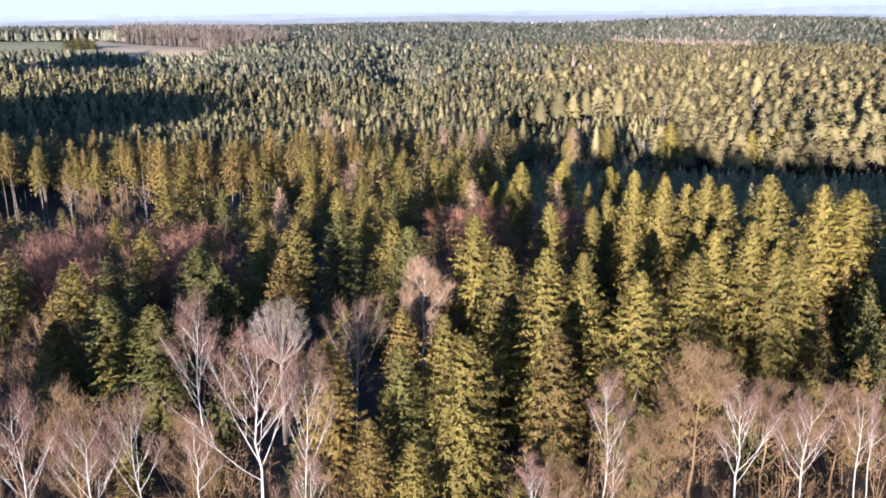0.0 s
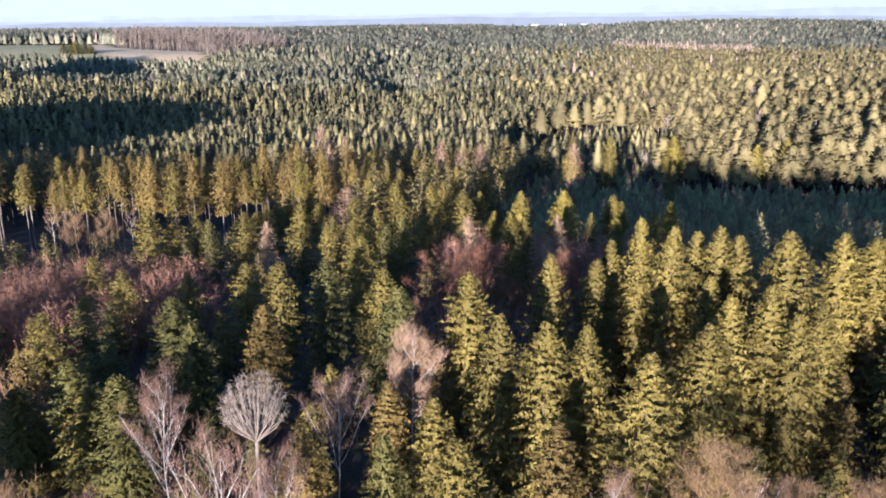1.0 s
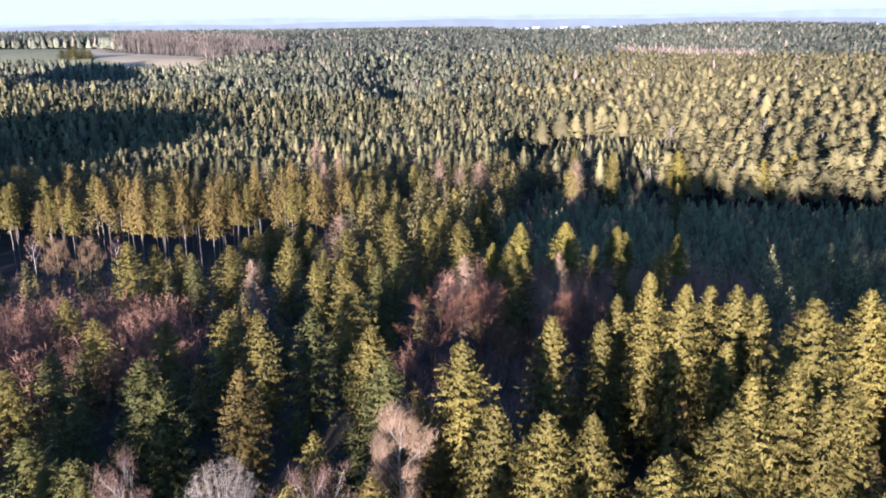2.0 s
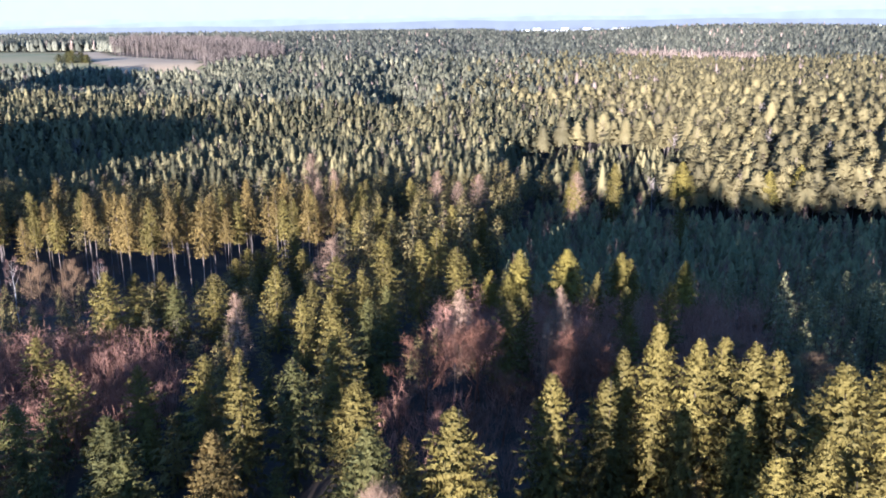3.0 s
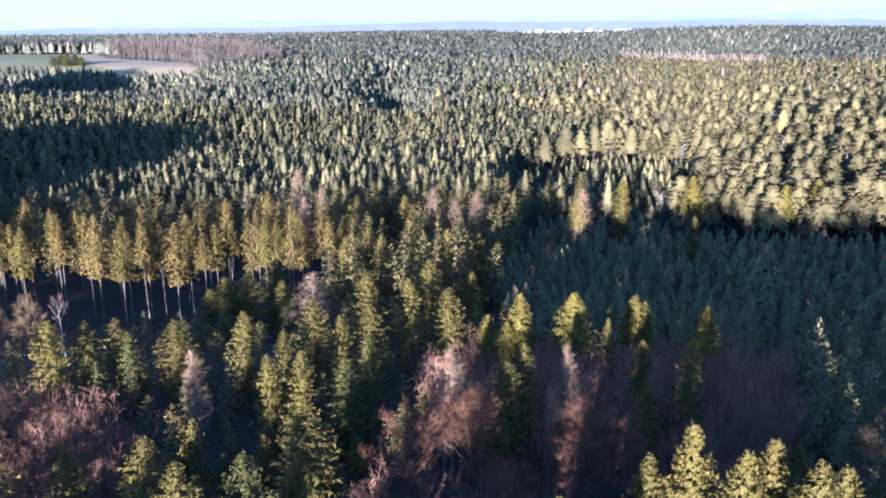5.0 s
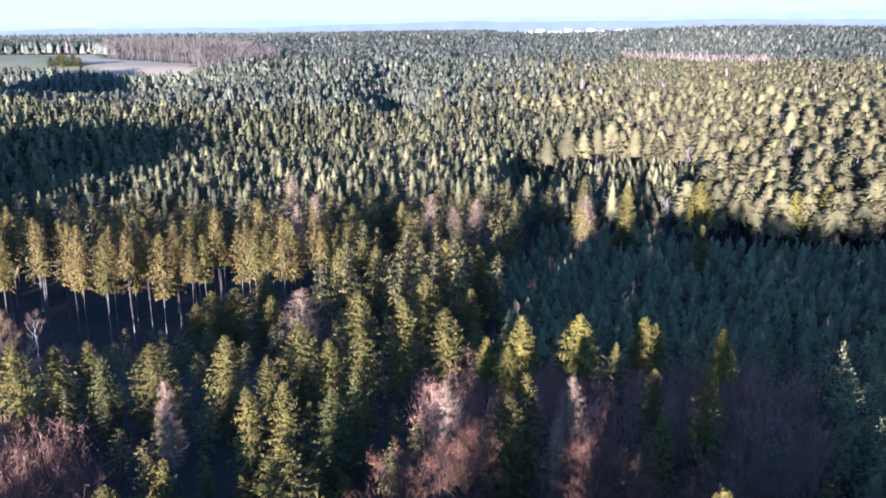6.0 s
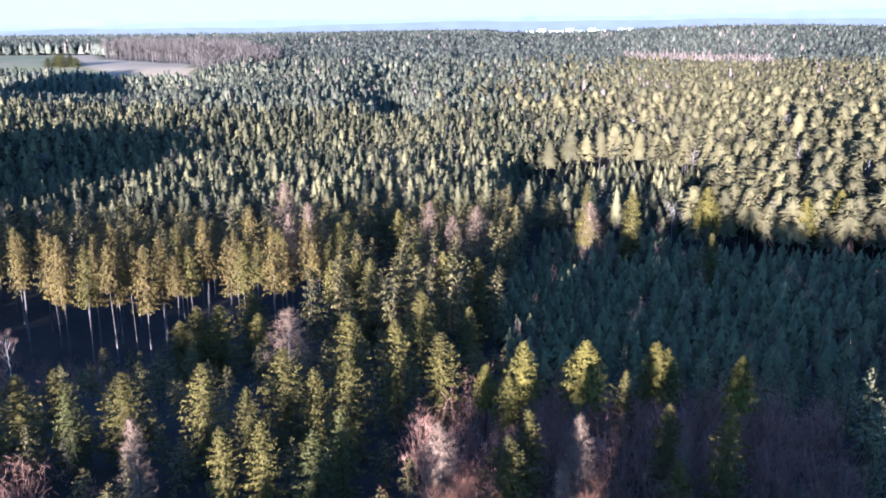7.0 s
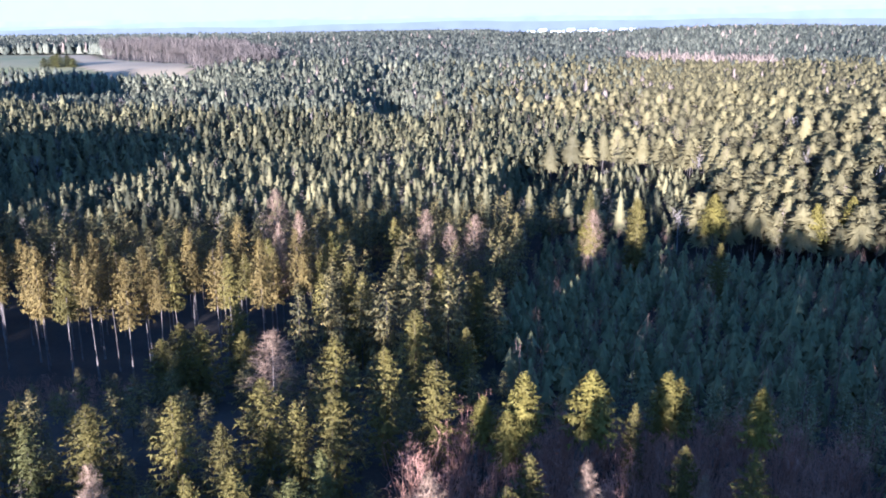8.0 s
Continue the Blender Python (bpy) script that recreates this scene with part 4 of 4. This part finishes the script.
bare = inside(BARE_WOOD, x, y) | (rng.random(len(x)) < 0.03)
lar = (inside(LARCHES, x, y) | (rng.random(len(x)) < 0.022)) & ~bare
tall = rng.normal(20.5, 1.7, len(x)) * np.where(y > 1600, 0.8, 1.0)
tall = np.where((y > 760) & (y < 970) & (x < -215), tall * 0.83, tall)
c = ~bare & ~lar
n1, n2 = c & (y < 950 + rng.uniform(-80, 80, len(x))), c
n2 = c & ~n1
warm = n1 & (x > 52 + 0.10 * (y - 300) + 40 * np.sin(y / 61) + rng.normal(0, 60, len(x)))
cool = n1 & ~warm
# The far needles carry haze in their base colour.
stuff("distant_forest", *scattered(FAR_SHAPES, x[cool], y[cool], tall[cool], rng, (0.85, 1.1), 0.25), NEEDLE_HAZED, "distant conifer forest on the rolling land", "forest")
stuff("distant_pine_forest", *scattered(FAR_SHAPES, x[warm], y[warm], tall[warm], rng, (1.05, 1.35), 0.25), PINE_FAR, "distant yellow-green pine forest on the hillside", "forest")
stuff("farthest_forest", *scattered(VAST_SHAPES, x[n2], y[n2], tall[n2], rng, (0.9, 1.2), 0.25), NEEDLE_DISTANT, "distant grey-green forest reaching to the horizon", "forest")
stuff("distant_larches", *scattered(FAR_LARCHES, x[lar & (y < 1700)], y[lar & (y < 1700)], tall[lar & (y < 1700)] * 1.1, rng), LARCH_FAR, "pale tan larch stand in the distant forest", "larches")
stuff("distant_broadleaf_wood", *scattered(BARE_SHAPE, x[bare & (y < 1700)], y[bare & (y < 1700)], tall[bare & (y < 1700)] * np.where(inside(BARE_WOOD, x, y), 1.35, 1.05)[bare & (y < 1700)], rng), TWIG_WOOD, "leafless brown broadleaf wood beside the field", "wood")

# low growth: plantation beyond the nearest rows, hollows, scrub
x, y = jittered(rng, 10, 235, 98, 345, 4.1)
ok = inside(PLANTATION, x, y) & free_spots(x, y)
YOUNG_SHAPE = [(*tiered_conifer(rng, 8.0, r, 0.08, 6, 5), 8.0) for r in (1.4, 1.6, 1.8)]
x, y = x[ok], y[ok]
stuff("young_conifer_thicket", *scattered(YOUNG_SHAPE, x, y, rng.uniform(4.5, 9.5, len(x)) * np.where(rng.random(len(x)) < 0.06, 1.4, 1.0), rng), NEEDLE_YOUNG, "shaded thicket of young blue-green spruces", "thicket")


POLE_SHAPE = []
for q in (4, 5):
    g = np.random.default_rng(q)
    core = np.c_[g.normal(0, 0.5, (10, 2)), g.uniform(4, 10, 10)]
    POLE_SHAPE.append((*merge([tube([(0, 0, 0), (0.15, 0.1, 6), (0, 0.1, 11)], (0.09, 0.06, 0.02), 4), twig_spray(g, core, 5, 1.4, 0.042, 1.6)]), 11.0))
x, y = jittered(rng, 15, 225, 105, 335, 7.0)
ok = inside(PLANTATION, x, y) & (rng.random(len(x)) < 0.75)
stuff("birch_saplings", *scattered(POLE_SHAPE, x[ok], y[ok], rng.uniform(8, 13, ok.sum()), rng), TWIG_PINK, "thin leafless birch saplings among young spruces", "saplings")


def shrub_shape(seed, height):
    """A clump of thin stems that fan out and bend, with side shoots and fine twigs all the way up."""
    g = np.random.default_rng(seed)
    foot = np.c_[g.normal(0, 0.4, (8, 2)), np.zeros(8)]
    head = np.c_[foot[:, :2] * 2.4 + g.normal(0, 0.9, (8, 2)), height * g.uniform(0.55, 0.95, 8)]
    mid = foot + (head - foot) * 0.5 + np.c_[g.normal(0, 0.3, (8, 2)), np.full(8, height * 0.06)]
    stems = [tube([a, m, b], (0.055, 0.036, 0.012), 3) for a, m, b in zip(foot, mid, head)]
    ends = np.concatenate([foot + (mid - foot) * f for f in (0.5, 0.8)] + [mid + (head - mid) * f for f in (0.1, 0.4, 0.65, 0.85, 1.0)])
    return (*merge([*stems, twig_spray(g, ends, 4, 0.95, 0.026, 0.5)]), height)


SHRUB_SHAPES = [shrub_shape(1, 6.0), shrub_shape(2, 7.0), shrub_shape(3, 6.5)]
x, y = jittered(rng, -82, -32, 113, 152, 2.4)
ok = inside(SCRUB, x, y) & free_spots(x, y, 0.6)
stuff("red_scrub", *scattered(SHRUB_SHAPES, x[ok], y[ok], rng.uniform(5, 8.5, ok.sum()), rng), TWIG_SCRUB, "thick reddish-brown leafless scrub in the opening", "scrub")
x, y = jittered(rng, -2, 64, 116, 178, 2.9)
ok = inside(SHRUBS, x, y) & free_spots(x, y, 0.6)
x2, y2 = jittered(rng, -8, 36, 104, 136, 3.0)
ok2 = inside(BEECHES, x2, y2) & free_spots(x2, y2, 0.5)
x, y = np.r_[x[ok], x2[ok2]], np.r_[y[ok], y2[ok2]]
stuff("brown_scrub", *scattered(SHRUB_SHAPES, x, y, np.where(inside(BEECHES, x, y), rng.uniform(2.5, 5, len(x)), rng.uniform(4.5, 9.5, len(x))), rng), TWIG_BROWN, "shaded brown leafless saplings and scrub", "scrub")
x, y = jittered(rng, -125, -44, 190, 270, 3.8)
ok = inside(CLEARING, x, y) & free_spots(x, y, 0.4)
stuff("clearing_undergrowth", *scattered(SHRUB_SHAPES, x[ok], y[ok], rng.uniform(1.2, 4, ok.sum()), rng), TWIG_BROWN, "low dark leafless undergrowth below the tall spruces", "undergrowth")
x, y = jittered(rng, -66, 60, 48, 112, 3.4)
ok = free_spots(x, y, 0.4) & ((y < 66) | (x < -36 - 0.1 * (y - 60)))
stuff("near_scrub", *scattered(SHRUB_SHAPES, x[ok], y[ok], rng.uniform(3, 7, ok.sum()), rng), TWIG_OLIVE, "brown leafless undergrowth at the forest edge", "scrub")

# ---- the far distance ----


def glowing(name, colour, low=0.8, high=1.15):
    """The blue of a distance seen through miles of air, haze put into the emission."""
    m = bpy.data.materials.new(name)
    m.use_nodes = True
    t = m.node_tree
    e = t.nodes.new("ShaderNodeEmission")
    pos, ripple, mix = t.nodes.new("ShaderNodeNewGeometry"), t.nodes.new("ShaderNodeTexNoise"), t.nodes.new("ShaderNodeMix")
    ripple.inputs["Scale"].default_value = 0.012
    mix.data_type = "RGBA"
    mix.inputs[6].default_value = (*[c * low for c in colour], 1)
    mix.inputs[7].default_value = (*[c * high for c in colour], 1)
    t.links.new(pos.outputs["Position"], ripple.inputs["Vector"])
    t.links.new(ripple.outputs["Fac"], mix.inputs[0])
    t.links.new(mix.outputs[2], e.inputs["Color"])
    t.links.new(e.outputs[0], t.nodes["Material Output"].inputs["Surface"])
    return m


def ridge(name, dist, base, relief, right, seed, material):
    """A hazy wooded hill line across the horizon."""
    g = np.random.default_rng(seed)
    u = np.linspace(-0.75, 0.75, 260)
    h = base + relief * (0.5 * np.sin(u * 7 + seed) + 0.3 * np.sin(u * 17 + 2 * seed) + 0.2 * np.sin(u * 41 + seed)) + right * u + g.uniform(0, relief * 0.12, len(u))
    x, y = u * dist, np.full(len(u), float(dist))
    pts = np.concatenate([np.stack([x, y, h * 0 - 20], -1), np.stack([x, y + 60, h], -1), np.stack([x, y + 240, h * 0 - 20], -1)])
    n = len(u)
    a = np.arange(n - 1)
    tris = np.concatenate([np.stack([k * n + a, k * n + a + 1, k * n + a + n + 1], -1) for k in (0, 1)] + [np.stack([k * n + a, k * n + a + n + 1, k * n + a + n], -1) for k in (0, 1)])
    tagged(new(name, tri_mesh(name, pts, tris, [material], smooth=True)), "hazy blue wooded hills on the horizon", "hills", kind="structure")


# Each farther line glows paler: its haze is emission colour.
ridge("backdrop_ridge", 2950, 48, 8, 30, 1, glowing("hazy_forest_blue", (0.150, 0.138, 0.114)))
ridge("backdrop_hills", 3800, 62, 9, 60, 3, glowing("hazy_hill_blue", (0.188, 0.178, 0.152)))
ridge("backdrop_mountains", 4600, 80, 12, 80, 5, glowing("hazy_mountain_blue", (0.212, 0.203, 0.176)))



def backdrop_sky():
    """The pale winter sky over the horizon, far behind the last hills."""
    x, z = np.meshgrid(np.linspace(-5200, 5200, 41), np.linspace(-30, 1500, 9))
    n, m = x.shape
    i, j = np.meshgrid(np.arange(n - 1), np.arange(m - 1), indexing="ij")
    a = i * m + j
    tris = np.concatenate([np.stack([a, a + 1, a + m + 1], -1).reshape(-1, 3), np.stack([a, a + m + 1, a + m], -1).reshape(-1, 3)])
    pts = np.stack([x, np.full_like(x, 4870.0), z], -1).reshape(-1, 3)
    tagged(new("backdrop_sky", tri_mesh("backdrop_sky", pts, tris, [glowing("pale_sky_blue", (0.214, 0.214, 0.193), 0.97, 1.03)])), "pale blue winter sky above the horizon", "sky", kind="structure")


backdrop_sky()

# ---- the town on the plain, the houses by the field ----
PLASTER = grainy("pale_plaster", (0.532, 0.518, 0.490), (0.770, 0.756, 0.728), 0.05, 0.6, 0.85, 0.2)
TILE = grainy("brown_roof_tiles", (0.16, 0.09, 0.065), (0.26, 0.15, 0.11), 0.1, 1.5, 0.85, 0.2)
SHEET = grainy("grey_sheet_roof", (0.40, 0.41, 0.43), (0.55, 0.56, 0.58), 0.05, 0.8, 0.6, 0.2)
PANE = grainy("dark_window_panes", (0.03, 0.035, 0.045), (0.06, 0.07, 0.085), 0.3, 1.0, 0.15, 0.1)


def block(x0, x1, y0, y1, z0, z1):
    c = np.array([(x, y, z) for x in (x0, x1) for y in (y0, y1) for z in (z0, z1)], float)
    q = [(0, 1, 3, 2), (4, 6, 7, 5), (0, 4, 5, 1), (2, 3, 7, 6), (0, 2, 6, 4), (1, 5, 7, 3)]
    return c, np.array([t for a, b, d, e in q for t in ((a, b, d), (a, d, e))])


def house(name, long, deep, wall, rise, roof_material, storeys):
    """A pale building with a gabled roof that overhangs, and rows of windows on its long front."""
    ob = new(name)
    part("wall", tri_mesh("wall", *block(-long / 2, long / 2, -deep / 2, deep / 2, -2, wall), [PLASTER]), ob)
    o = 0.5
    p = np.array([(-long / 2 - o, -deep / 2 - o, wall - 0.2), (-long / 2 - o, deep / 2 + o, wall - 0.2), (-long / 2 - o, 0, wall + rise), (long / 2 + o, -deep / 2 - o, wall - 0.2), (long / 2 + o, deep / 2 + o, wall - 0.2), (long / 2 + o, 0, wall + rise)], float)
    t = np.array([(0, 2, 1), (3, 4, 5), (0, 3, 5), (0, 5, 2), (1, 2, 5), (1, 5, 4), (0, 1, 4), (0, 4, 3)])
    part("roof", tri_mesh("roof", p, t, [roof_material]), ob)
    n = max(2, int(long // 5))
    pane = tri_mesh("window", *block(-0.8, 0.8, -0.06, 0.06, -0.8, 0.8), [PANE])
    for f in range(storeys):
        for i in range(n):
            w = part("window", pane, ob)
            w.location = (-long / 2 + long * (i + 0.5) / n, -deep / 2 - 0.03, (f + 0.55) * wall / storeys)
    return ob


def settle(builder, x, y, turn, label, category, group):
    z = float(ground_z(x, y))
    m = pose(x, y, z, 0, 0, turn)
    if builder[0] is None:
        builder[0] = builder[1]()
        builder[0].matrix_basis = m
        ob = builder[0]
    else:
        ob = copy_thing(builder[0], m)
    return tagged(ob, label, category, group)


HALL = [None, lambda: house("hall", 40, 18, 10, 1.5, SHEET, 1)]
FLATS = [None, lambda: house("apartment_building", 22, 11, 11, 2.5, SHEET, 3)]
HOME = [None, lambda: house("house", 11, 8, 4.5, 3.5, TILE, 2)]
town = np.random.default_rng(3)
for i in range(13):
    settle(HALL, 250 + i * 46 + town.uniform(-12, 12), 2480 + town.uniform(-60, 160), town.uniform(-12, 12), "long white hall with a grey roof in the distant town", "hall", "buildings of the town")
for i in range(16):
    settle(FLATS, 300 + i * 68 + town.uniform(-20, 20), 2600 + town.uniform(-60, 160), town.uniform(-25, 25), "pale apartment building in the distant town", "building", "buildings of the town")
for i in range(14):
    settle(HOME, 420 + i * 62 + town.uniform(-20, 20), 2390 + town.uniform(-50, 60), town.uniform(-40, 40), "white house with brown roof at the town's edge", "house", "houses of the town")
for x, y, r in ((-735, 1648, 12), (-712, 1660, -20), (-758, 1670, 30), (-690, 1680, 5), (-670, 1652, -8)):
    settle(HOME, x, y, r, "white house with brown roof beyond the field", "house", "houses beyond the field")
for x, y, top, w in ((-436, 1024, 33, 1.1), (-428, 1030, 31, 1.0), (-445, 1032, 30, 1.1), (-420, 1026, 28, 0.9), (-452, 1026, 28, 0.9)):
    plant("mid2", x + 10, y - 20, top + 3, w * 2.7)
